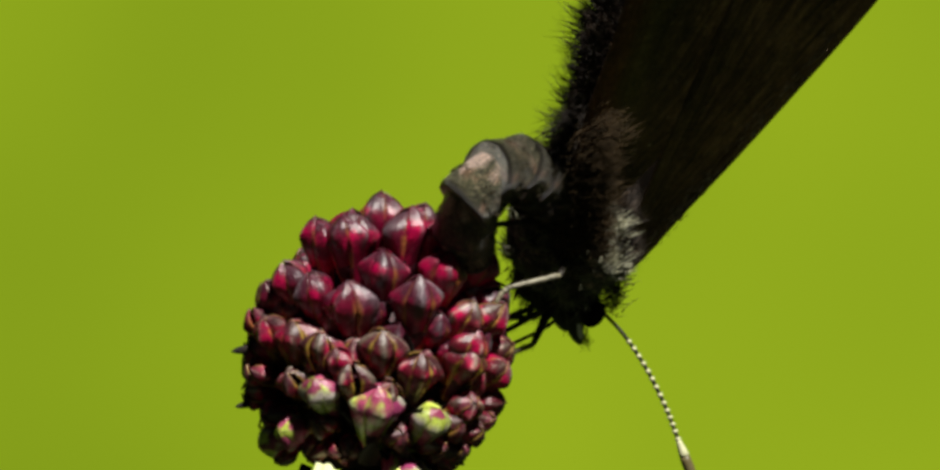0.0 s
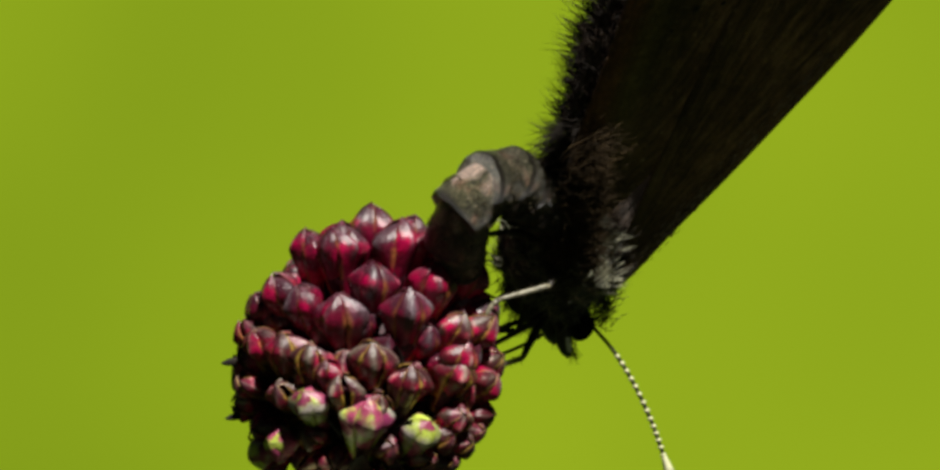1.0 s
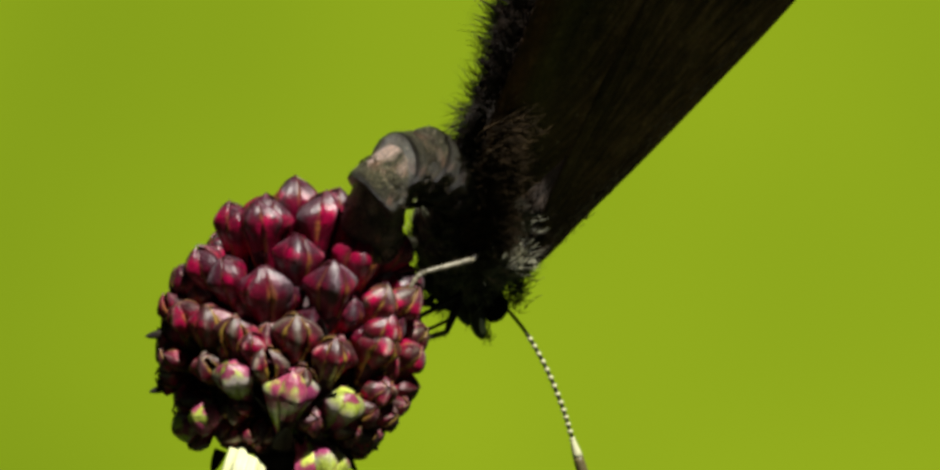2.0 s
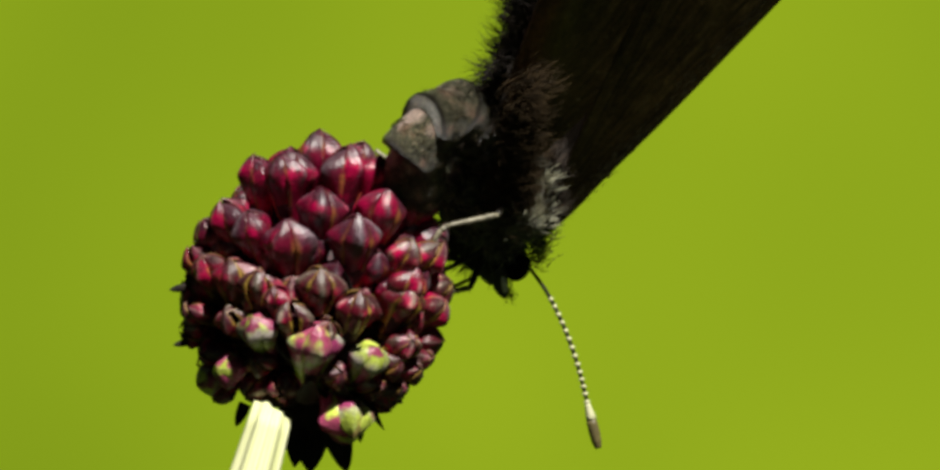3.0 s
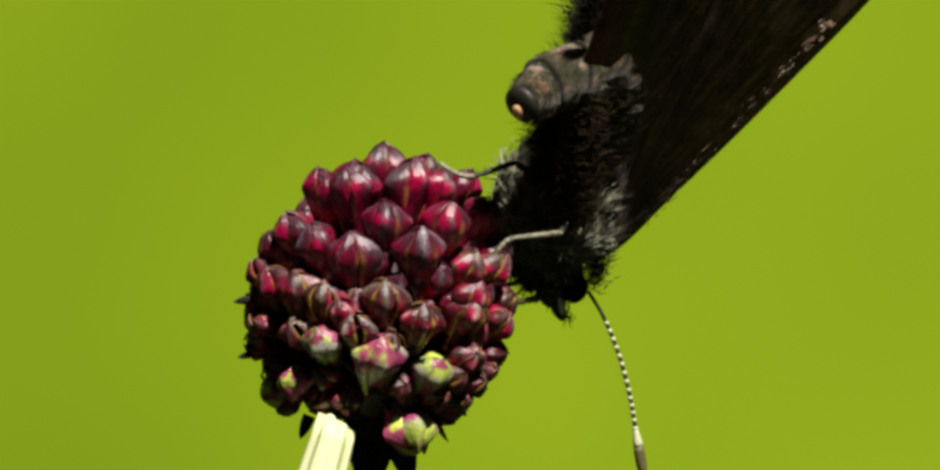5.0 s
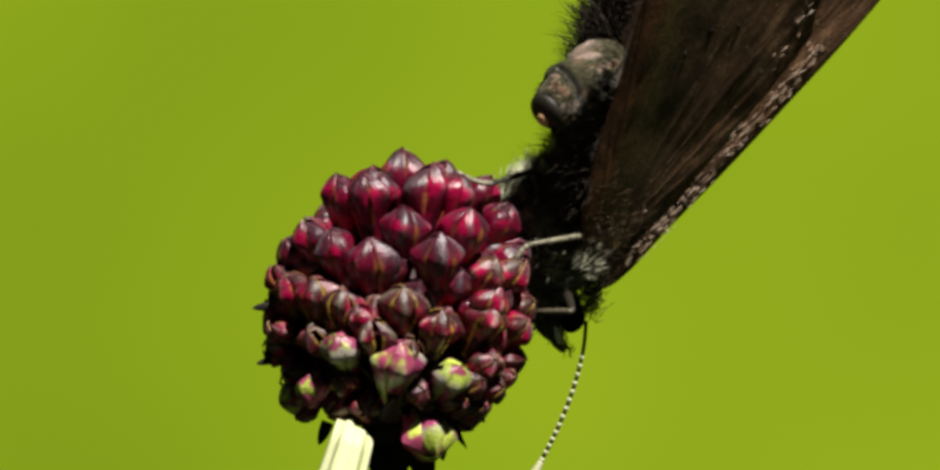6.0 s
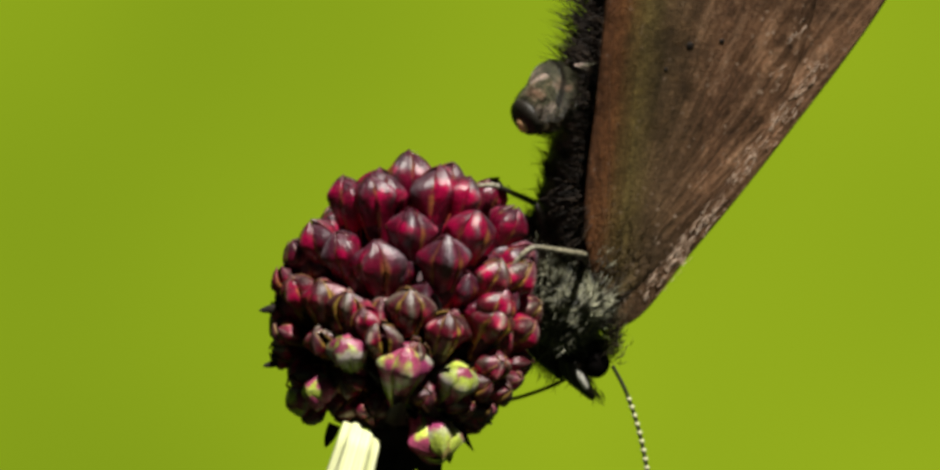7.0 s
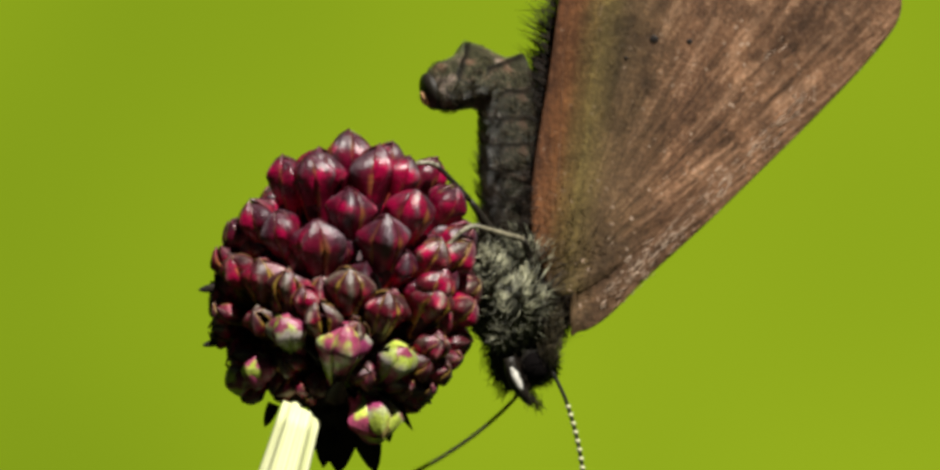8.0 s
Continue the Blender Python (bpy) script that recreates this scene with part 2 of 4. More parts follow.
SHOULDER_FUR = fur_material("grey_olive_hair", (0.022, 0.018, 0.010), (0.15, 0.12, 0.066), 0.65, 0.2)
SKIN = plain("dark_cuticle", (0.022, 0.018, 0.013), 0.5, 0.4)
FELT = plain("grey_felted_thorax", (0.05, 0.05, 0.035), 0.7, 0.3, 0.8, 2.0)
VEIN = plain("brown_vein", (0.15, 0.085, 0.05), 0.5, 0.4, 0.7, 3.0)
# pale colour of the flakes that stand in for sun glints
GLINT = fur_material("pale_glint_scales", (0.40, 0.27, 0.18), (0.80, 0.64, 0.50), 0.3, 0.8)
SPOT = plain("black_spot", (0.012, 0.008, 0.006), 0.6, 0.3)
EYE_BLACK = plain("black_eye", (0.004, 0.003, 0.003), 0.85, 0.05, 0.1)
PALE = plain("white_scales", (0.66, 0.64, 0.57), 0.5, 0.5, 0.3)
BLACK_RING = plain("black_antenna", (0.016, 0.014, 0.011), 0.45, 0.5)
PALE_RING = plain("pale_yellow_antenna", (0.56, 0.56, 0.33), 0.5, 0.5, 0.15)
CLUB = plain("olive_brown_club", (0.13, 0.105, 0.04), 0.45, 0.5, 0.6, 4.0)
# second leg: pale colour darkened midway to paint in its early shade
LEG = plain("half_shaded_leg", (0.12, 0.10, 0.065), 0.45, 0.5, 0.6)
LEG_PALE = plain("pale_banded_leg", (0.22, 0.20, 0.135), 0.4, 0.5, 1.0, 3.0)
AMBER = plain("amber_ovipositor", (0.85, 0.48, 0.24), 0.15, 0.9, 0.1)


# ---- building helpers ----
def to_mesh(name, bm, material):
    """A mesh in metres from a bmesh drawn in millimetres."""
    bm.normal_update()
    me = bpy.data.meshes.new(name)
    bm.to_mesh(me)
    bm.free()
    me.transform(Matrix.Diagonal((MM, MM, MM, 1)))
    me.polygons.foreach_set("use_smooth", [True] * len(me.polygons))
    for m in material if isinstance(material, (list, tuple)) else [material]:
        me.materials.append(m)
    return me


def attach(name, me, parent, m=None, label=""):
    ob = new(name, me)
    ob.parent = parent
    if m is not None:
        ob.matrix_basis = m
    if label:
        tagged(ob, label)
    return ob


def part(name, bm, material, parent, label="", m=None):
    return attach(name, to_mesh(name, bm, material), parent, m, label)


def mm(m):
    """The same pose with its place given in millimetres."""
    r = m.copy()
    r.translation = m.translation * MM
    return r


def frame_of(z, x):
    """Turn with its z axis along z and its x axis near x."""
    z = Vector(z).normalized()
    y = z.cross(Vector(x)).normalized()
    return Matrix((y.cross(z), y, z)).transposed()


def loft(bm, rings, close=True, caps=True, slot=0):
    """Skin over rings of points, with uv (around, along)."""
    uv = bm.loops.layers.uv.verify()
    vs = [[bm.verts.new(p) for p in ring] for ring in rings]
    n = len(rings[0])
    for j in range(len(vs) - 1):
        for i in range(n if close else n - 1):
            f = bm.faces.new((vs[j][i], vs[j][(i + 1) % n], vs[j + 1][(i + 1) % n], vs[j + 1][i]))
            f.material_index = slot
            for loop, (a, b) in zip(f.loops, ((i, j), (i + 1, j), (i + 1, j + 1), (i, j + 1))):
                loop[uv].uv = (a / n, b / (len(vs) - 1))
    if caps and close:
        bm.faces.new(vs[0][::-1]).material_index = slot
        bm.faces.new(vs[-1]).material_index = slot
    return vs


def tube(bm, points, radii, n=10, slot=0, ribs=0.0, rib_count=0):
    """A round tube along points, in which radii may vary and ribs may run lengthwise."""
    points = [Vector(p) for p in points]
    rings, side = [], None
    for j, p in enumerate(points):
        t = (points[min(j + 1, len(points) - 1)] - points[max(j - 1, 0)]).normalized()
        side = (Vector((0, 1, 0)) if side is None else side)
        side = (side - t * side.dot(t)).normalized()
        other = t.cross(side)
        rings.append([p + radii[j] * (1 + ribs * math.cos(rib_count * a)) * (math.cos(a) * side + math.sin(a) * other)
                      for a in (2 * math.pi * i / n for i in range(n))])
    return loft(bm, rings, slot=slot)


def egg(bm, centre, radii, turn=None, n=16, rough=0.0, slot=0):
    """An ellipsoid with an optional uneven surface."""
    rings = []
    for j in range(1, n):
        a = math.pi * j / n
        ring = []
        for i in range(2 * n):
            b = math.pi * i / n
            p = Vector((math.sin(a) * math.cos(b), math.sin(a) * math.sin(b), -math.cos(a)))
            p = p * (1 + rough * noise.noise(p * 3.1 + Vector(centre)))
            p = Vector(q * r for q, r in zip(p, radii))
            ring.append(Vector(centre) + (turn @ p if turn else p))
        rings.append(ring)
    return loft(bm, rings, slot=slot)


def smooth_loop(points, steps, closed=True):
    """Catmull-Rom curve through points."""
    points = [Vector(p) for p in points]
    n, out = len(points), []
    for i in range(n if closed else n - 1):
        q = [points[(i + k) % n] if closed else points[min(max(i + k, 0), n - 1)] for k in (-1, 0, 1, 2)]
        for s in range(steps):
            u = s / steps
            out.append(0.5 * (2 * q[1] + (q[2] - q[0]) * u + (2 * q[0] - 5 * q[1] + 4 * q[2] - q[3]) * u * u
                              + (3 * q[1] - q[0] - 3 * q[2] + q[3]) * u ** 3))
    if not closed:
        out.append(points[-1])
    return out


def spikes(bm, hairs):
    """Fine three-sided hairs. hairs: rows of root, way, length, thickness, bend."""
    uv = bm.loops.layers.uv.verify()
    for root, way, length, thick, bend in hairs:
        way = way.normalized()
        a = way.orthogonal().normalized()
        b = way.cross(a)
        ring = [[bm.verts.new(root + way * (length * h) + bend * h * h + thick * (1 - 0.5 * h) * (math.cos(w) * a + math.sin(w) * b))
                 for w in (0, 2.1, 4.2)] for h in (0, 0.55)]
        tip = bm.verts.new(root + way * length + bend)
        for i in range(3):
            k = (i + 1) % 3
            f = bm.faces.new((ring[0][i], ring[0][k], ring[1][k], ring[1][i]))
            for loop, h in zip(f.loops, (0, 0, 0.55, 0.55)):
                loop[uv].uv = (0, h)
            f = bm.faces.new((ring[1][i], ring[1][k], tip))
            for loop, h in zip(f.loops, (0.55, 0.55, 1)):
                loop[uv].uv = (0, h)


# ---- meadow ----
def build_ground():
    bm = bmesh.new()
    size, n = 900000.0, 24
    vs = [[bm.verts.new(((i / n - 0.5) * size, (j / n - 0.5) * size, 0)) for i in range(n + 1)] for j in range(n + 1)]
    for j in range(n):
        for i in range(n):
            bm.faces.new((vs[j][i], vs[j][i + 1], vs[j + 1][i + 1], vs[j + 1][i]))
    ob = new("ground", to_mesh("ground", bm, MEADOW))
    tagged(ob, "unseen meadow under the flower, darkened to bounce little light", "meadow", kind="structure")
    # a smooth bank that rises behind the meadow
    bm = bmesh.new()
    rows = []
    for j in range(25):
        u = j / 24
        rows.append([bm.verts.new(((i / 30 - 0.5) * 160000, 8000 + 32000 * u + 9000 * (2 * i / 30 - 1) ** 2, -200 + 18500 * u ** 1.15)) for i in range(31)])
    for j in range(24):
        for i in range(30):
            bm.faces.new((rows[j][i], rows[j][i + 1], rows[j + 1][i + 1], rows[j + 1][i]))
    ob = new("backdrop", to_mesh("backdrop", bm, SLOPE))
    tagged(ob, "sunlit yellow-green grass slope far out of focus", "slope", kind="structure")


build_ground()

# ---- flower head ----
MIDDLE = 534                    # the head's middle across the plan
AXIS = Vector((math.sin(radians(5)), 0, math.cos(radians(5))))
ACROSS = Vector((AXIS.z, 0, -AXIS.x))


def on_plan(px, py, depth):
    """Place in millimetres from the plan's middle."""
    return Vector(((px - 530) * K, depth, (460 - py) * K))


def head_radius(h):
    """Radius in plan units of the head's outer surface at height h along its axis."""
    u = (h + 30) / (270 if h > -30 else 252)
    return 225 * math.sqrt(max(0.0, 1 - abs(u) ** (2.05 + 1.0 * max(0.0, u))))


def head_point(h, s=None, turn=None):
    """Place and outward way, in millimetres, on the head: by offset s across the sight line (front side) or by turn about the axis."""
    r = max(head_radius(h), 1.0)
    if turn is None:
        s = max(-0.985 * r, min(0.985 * r, s))
        turn = math.asin(s / r)
    out = ACROSS * math.sin(turn) + Vector((0, -math.cos(turn), 0))
    slope = (head_radius(h + 4) - head_radius(h - 4)) / 8
    normal = (out - AXIS * max(-2.5, min(2.5, slope))).normalized()
    return (AXIS * h + out * r) * K + Vector(((MIDDLE - 530) * K, 0, 0)), normal


def sepal_mesh(kind, width, open_by, seed):
    """One keeled sepal of a blunt bud 3.05 mm long, folded in over the bud's end."""
    bm = bmesh.new()
    uv = bm.loops.layers.uv.verify()
    chance = random.Random(seed)
    ridge, high, blunt = chance.uniform(0.24, 0.38), chance.uniform(-0.02, 0.06), chance.uniform(0.56, 0.70)
    nu, nv = 11, 8
    layers = []
    for inner in (0.0, 0.09):
        rows = []
        for j in range(nu + 1):
            u = j / nu
            swell = 0.42 + 0.58 * (u / 0.5) ** 0.9 if u < 0.5 else max(0.0, 1 - (2 * u - 1) ** 2.0) ** blunt
            r = 0.93 * swell * (1 + open_by * max(0, u - 0.5)) - inner
            shoulder = math.exp(-((u - 0.60) / 0.26) ** 2)
            row = []
            for i in range(nv + 1):
                v = 2 * i / nv - 1
                keel = 0.91 + ridge * (1 - abs(v)) ** 1.2 * shoulder - 0.05 * abs(v) ** 3 + 0.09 * noise.noise(Vector((3 * u, 2.5 * v, seed + 9)))
                rr = max(r * keel, 0.012)
                lift = high * (1 - abs(v)) ** 1.3 * shoulder + 0.05 * noise.noise(Vector((2 * u, 2 * v, seed)))
                z = 4.1 * u if u < 0.5 else 2.05 + 0.95 * (2 * u - 1)
                row.append(bm.verts.new((rr * math.cos(v * width), rr * math.sin(v * width), z + lift - inner * 0.5)))
            rows.append(row)
        layers.append(rows)

    def face(vs, uvs):
        f = bm.faces.new(vs)
        for loop, w in zip(f.loops, uvs):
            loop[uv].uv = w

    for j in range(nu):
        for i in range(nv):
            w = [(i / nv, j / nu), ((i + 1) / nv, j / nu), ((i + 1) / nv, (j + 1) / nu), (i / nv, (j + 1) / nu)]
            o, q = layers
            face((o[j][i], o[j][i + 1], o[j + 1][i + 1], o[j + 1][i]), w)
            face((q[j][i + 1], q[j][i], q[j + 1][i], q[j + 1][i + 1]), [w[1], w[0], w[3], w[2]])
    for j in range(nu):
        for i, flip in ((0, False), (nv, True)):
            vs = (layers[0][j][i], layers[0][j + 1][i], layers[1][j + 1][i], layers[1][j][i])
            face(vs[::-1] if flip else vs, [(i / nv, j / nu)] * 4)
    for j in range(nu // 2 - 1, nu):
        crease = bm.edges.get((layers[0][j][nv // 2], layers[0][j + 1][nv // 2]))
        if crease:
            crease.smooth = False
    return to_mesh("sepal", bm, SEPAL[kind])


def bract_mesh():
    """A narrow dry bract that curls to a sharp point."""
    bm = bmesh.new()
    rings = []
    for j in range(8):
        u = j / 7
        w = 0.66 * (1 - u) ** 0.8 * (0.75 + 0.8 * u) + 0.015
        c = Vector((0.25 * u * u, 0, 2.6 * u))
        rings.append([c + Vector((0.10 * (1 - u) * math.sin(a) - 0.25 * w * math.cos(a) ** 2, w * math.cos(a), 0)) for a in (2 * math.pi * i / 8 for i in range(8))])
    loft(bm, rings)
    return to_mesh("bract", bm, BRACT)


def bud_mesh():
    bm = bmesh.new()
    egg(bm, (0, 0, 1.1), (0.62, 0.62, 1.1), n=7)
    return to_mesh("floret", bm, CORE)


# rows of florets on the sunny side, top to bottom: tip of each bud across and down the plan, and its size
TIERS = [
    ("crimson", [(545, 232, 1.0), (590, 256, 0.98), (495, 254, 0.8), (612, 246, 0.7)]),
    ("crimson", [(438, 270, 0.84), (484, 272, 0.84), (640, 268, 0.78), (688, 270, 0.82)]),
    ("crimson", [(546, 320, 0.88), (652, 324, 0.88), (712, 318, 0.8), (387, 344, 0.8), (357, 368, 0.7), (428, 352, 0.84)]),
    ("crimson", [(492, 374, 0.92), (605, 370, 0.90), (738, 374, 0.85)]),
    ("tawny", [(340, 412, 0.68), (357, 428, 0.74), (400, 434, 0.80), (735, 405, 0.80), (690, 404, 0.7)]),
    ("tawny", [(545, 446, 0.84), (694, 455, 0.78), (756, 464, 0.70), (446, 452, 0.70), (325, 458, 0.66)]),
    ("tawny", [(606, 494, 0.78), (496, 506, 0.64), (690, 480, 0.74), (740, 502, 0.70), (472, 482, 0.62), (335, 506, 0.6)]),
    ("tawny", [(690, 560, 0.68), (738, 560, 0.58), (396, 516, 0.62), (322, 540, 0.58), (560, 530, 0.56)]),
    ("green", [(446, 540, 0.66), (538, 550, 0.84), (626, 584, 0.60)]),
    ("tawny", [(672, 590, 0.52), (700, 606, 0.5), (722, 588, 0.5), (350, 578, 0.5), (440, 590, 0.5), (578, 610, 0.5)]),
    ("green", [(396, 606, 0.54), (582, 680, 0.76), (362, 622, 0.44)]),
    ("tawny", [(640, 632, 0.54), (672, 640, 0.48), (430, 640, 0.48), (486, 640, 0.5), (660, 664, 0.46), (370, 654, 0.44)]),
]

# foot across and down the plan, size and tilt of the dry sepals that hang below
HANGING = [(516, 670, 0.85, -0.02), (545, 680, 0.85, -0.05), (566, 676, 0.9, 0.36), (622, 660, 0.36, 0.8), (500, 672, 0.7, -0.2), (424, 662, 0.36, -0.3), (602, 664, 0.55, 0.3),
           (655, 640, 0.32, 1.6), (530, 664, 0.95, 0.06), (690, 600, 0.3, 1.9), (330, 560, 0.22, -3.0), (326, 470, 0.24, -4.0)]


def build_flower():
    plant = tagged(new("flower_stalk"), "crimson great burnet flower head on a pale ribbed stem", "flower")
    head = BASE
    chance = random.Random(5)
    sepals = {(k, o): [sepal_mesh(k, {"crimson": 0.93, "green": 1.02}.get(k, 0.82 if o < 0.2 else 0.76), o, q) for q in range(3)] for k in SEPAL for o in (-0.06, 0.08, 0.34, 0.5)}
    bud, bract = bud_mesh(), bract_mesh()

    def floret(h, s, turn, kind, lean, size, proud=0.0, slim=1.0):
        p, normal = head_point(h, s, turn)
        way = (normal + AXIS * (lean + chance.gauss(0, 0.1)) + ACROSS * chance.gauss(0, 0.10)).normalized()
        x = (AXIS - way * AXIS.dot(way))
        turn_m = frame_of(way, x) @ Matrix.Rotation(chance.gauss(0, 0.16), 3, "Z")
        m = turn_m.to_4x4()
        m.translation = p - way * (2.68 * size - proud)
        ob = attach("floret", bud, plant, head @ mm(m) @ Matrix.Diagonal((size * slim, size * slim, size, 1)),
                    {"green": "pale green and magenta opening bud", "tawny": "tawny crimson bud with cream edges"}.get(kind, ""))
        o = -0.06 if kind == "green" else chance.choice((-0.06, 0.08)) if h > 40 else chance.choice((0.08, 0.34, 0.5) if kind == "tawny" else (0.08, 0.34))
        for q in range(4):
            grow = 1.05 if q % 2 else 0.95
            attach("sepal", chance.choice(sepals[kind, o]), ob, Matrix.Rotation(q * math.pi / 2 + chance.gauss(0, 0.07), 4, "Z")
                   @ Matrix.Rotation(chance.gauss(0.0, 0.055 if kind == "tawny" else 0.02), 4, "Y") @ Matrix.Diagonal((grow, grow, chance.uniform(0.95, 1.0) if q % 2 else chance.uniform(1.0, 1.03), 1)))
        if h < 140:
            for q in (2.5, 3.8) if h < -90 else (3.1,):
                attach("bract", bract, ob, mm(pose(0, 0, -0.5)) @ Matrix.Rotation(q + chance.gauss(0, 0.3), 4, "Z")
                       @ mm(pose(0.55, 0, 0)) @ Matrix.Rotation(chance.uniform(0.2, 0.5), 4, "Y") @ Matrix.Diagonal((0.85, 0.85, chance.uniform(0.55, 0.72), 1)))
        return ob

    for kind, places in TIERS:
        for px, py, size in places:
            v = Vector((px - MIDDLE, 0, 460 - py))
            h, s = v.dot(AXIS), v.dot(ACROSS)
            rim = min(1.0, abs(s) / max(head_radius(h), 1.0))
            lean = (2.1 if h > -10 else 1.9 if h > -60 else 1.0 if h > -120 else 0.6 if h > -170 else 0.0) * (1 - 0.75 * rim ** 1.6) * (1.6 if kind == "green" and h > -120 else 1.0)
            floret(h, s, None, kind, lean, size * chance.uniform(1.04, 1.14) * (1.0 if h > -100 else 1.16), chance.uniform(-0.05, 0.2) + (0.0 if kind != "green" else 0.8 if h < -200 else 0.3), {"crimson": 0.88, "tawny": 0.90}.get(kind, 0.98))
    golden, count = 2.39996, 130
    for i in range(count):
        h = -205 + 425 * (i + 0.5) / count
        turn = i * golden
        if math.cos(turn) > -0.08:
            if -20 < h < 130:
                floret(h, None, turn, "tawny" if h < 20 else "crimson", 0.9, chance.uniform(0.72, 0.86), -0.6, 0.8)
            continue
        floret(h, None, turn, "crimson" if h > -20 else "tawny", 0.4, chance.uniform(0.75, 0.9) * (1.0 if h > 0 else 0.8), -0.95 if h > 40 else -0.45)
    # solid middle of the head, its crimson darkened as the shade in the gaps
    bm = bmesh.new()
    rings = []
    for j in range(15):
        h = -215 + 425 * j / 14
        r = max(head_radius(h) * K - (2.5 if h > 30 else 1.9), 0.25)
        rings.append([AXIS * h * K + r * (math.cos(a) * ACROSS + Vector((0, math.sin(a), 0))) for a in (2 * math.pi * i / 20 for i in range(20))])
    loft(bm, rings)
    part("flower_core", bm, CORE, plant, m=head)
    # broad dark sepals that hang under the head, and finer ones beside them
    for px, py, size, tilt in HANGING:
        h, s = (Vector((px - MIDDLE, 0, 460 - py)).dot(v) for v in (AXIS, ACROSS))
        way = (ACROSS * tilt - AXIS + Vector((0, -0.1, 0))).normalized()
        m = frame_of(way, (0, -1, 0)).to_4x4()
        m.translation = AXIS * h * K + ACROSS * s * K + Vector((0, -2.2, 0))
        attach("bract", bract, plant, head @ mm(m) @ Matrix.Diagonal((size, size * 1.25, size, 1)))
    for i in range(5):
        a = 0.2 + 0.22 * i + chance.uniform(-0.1, 0.1)
        out = ACROSS * math.sin(a) + Vector((0, -math.cos(a), 0))
        way = (out * 0.55 - AXIS).normalized()
        m = frame_of(way, out).to_4x4()
        m.translation = (AXIS * (-195 + 30 * math.sin(a)) * K) + out * chance.uniform(1.6, 2.8)
        s = chance.uniform(0.55, 0.8)
        attach("bract", bract, plant, head @ mm(m) @ Matrix.Diagonal((s, s, s, 1)))
    # stem: leaves the head along its axis and straightens down to the ground
    top = head @ ((AXIS * -211 * K + ACROSS * -0.95 + Vector((0, -3.7, 0))) * MM)
    way = (head.to_3x3() @ (AXIS + ACROSS * 0.20 + Vector((0, 0.30, 0)))).normalized()
    pts, p = [], top / MM
    for i in range(60):
        pts.append(p.copy())
        step = 1.0 if i < 14 else 13.5
        bend = min(1.0, i / 55)
        d = -(way * (1 - bend) + Vector((0, 0, 1)) * bend).normalized()
        p = p + d * step
        if p.z < -2:
            pts.append(p.copy())
            break
    bm = bmesh.new()
    tube(bm, pts, [min(0.96, 0.70 + 0.05 * i) for i in range(len(pts))], 56, ribs=0.10, rib_count=7)
    # broken top, lower on one side
    side = head.to_3x3() @ ACROSS
    for v in bm.verts:
        d = v.co - pts[0]
        if d.length < 1.2:
            v.co -= way * (0.35 + 0.5 * d.dot(side) + 0.25 * noise.noise(v.co * 3)) * (1.2 - d.length)
    part("stem", bm, STEM, plant, "pale yellow-green ribbed stem")
    return plant


build_flower()


# ---- butterfly ----
def at(px, py, y=0.0):
    """Place on the butterfly in millimetres, from its side view; the antenna's foot is the origin."""
    return Vector(((px - 922) * K, y, (622 - py) * K))


TOWARD_HIND = Vector((-0.707, 0, 0.707))
HIND = [(928, 492), (1000, 468), (1100, 388), (1220, 262), (1300, 130), (1338, 0), (1335, -120), (1280, -240), (1170, -310), (1040, -290), (962, -190), (938, -40), (916, 120), (888, 300), (892, 410)]
FORE = [(945, 515), (957, 542), (1001, 519), (1070, 451), (1180, 350), (1355, 178), (1458, 66), (1492, 5), (1478, -60), (1420, -170), (1330, -270), (1230, -300), (1120, -120), (1010, 200)]


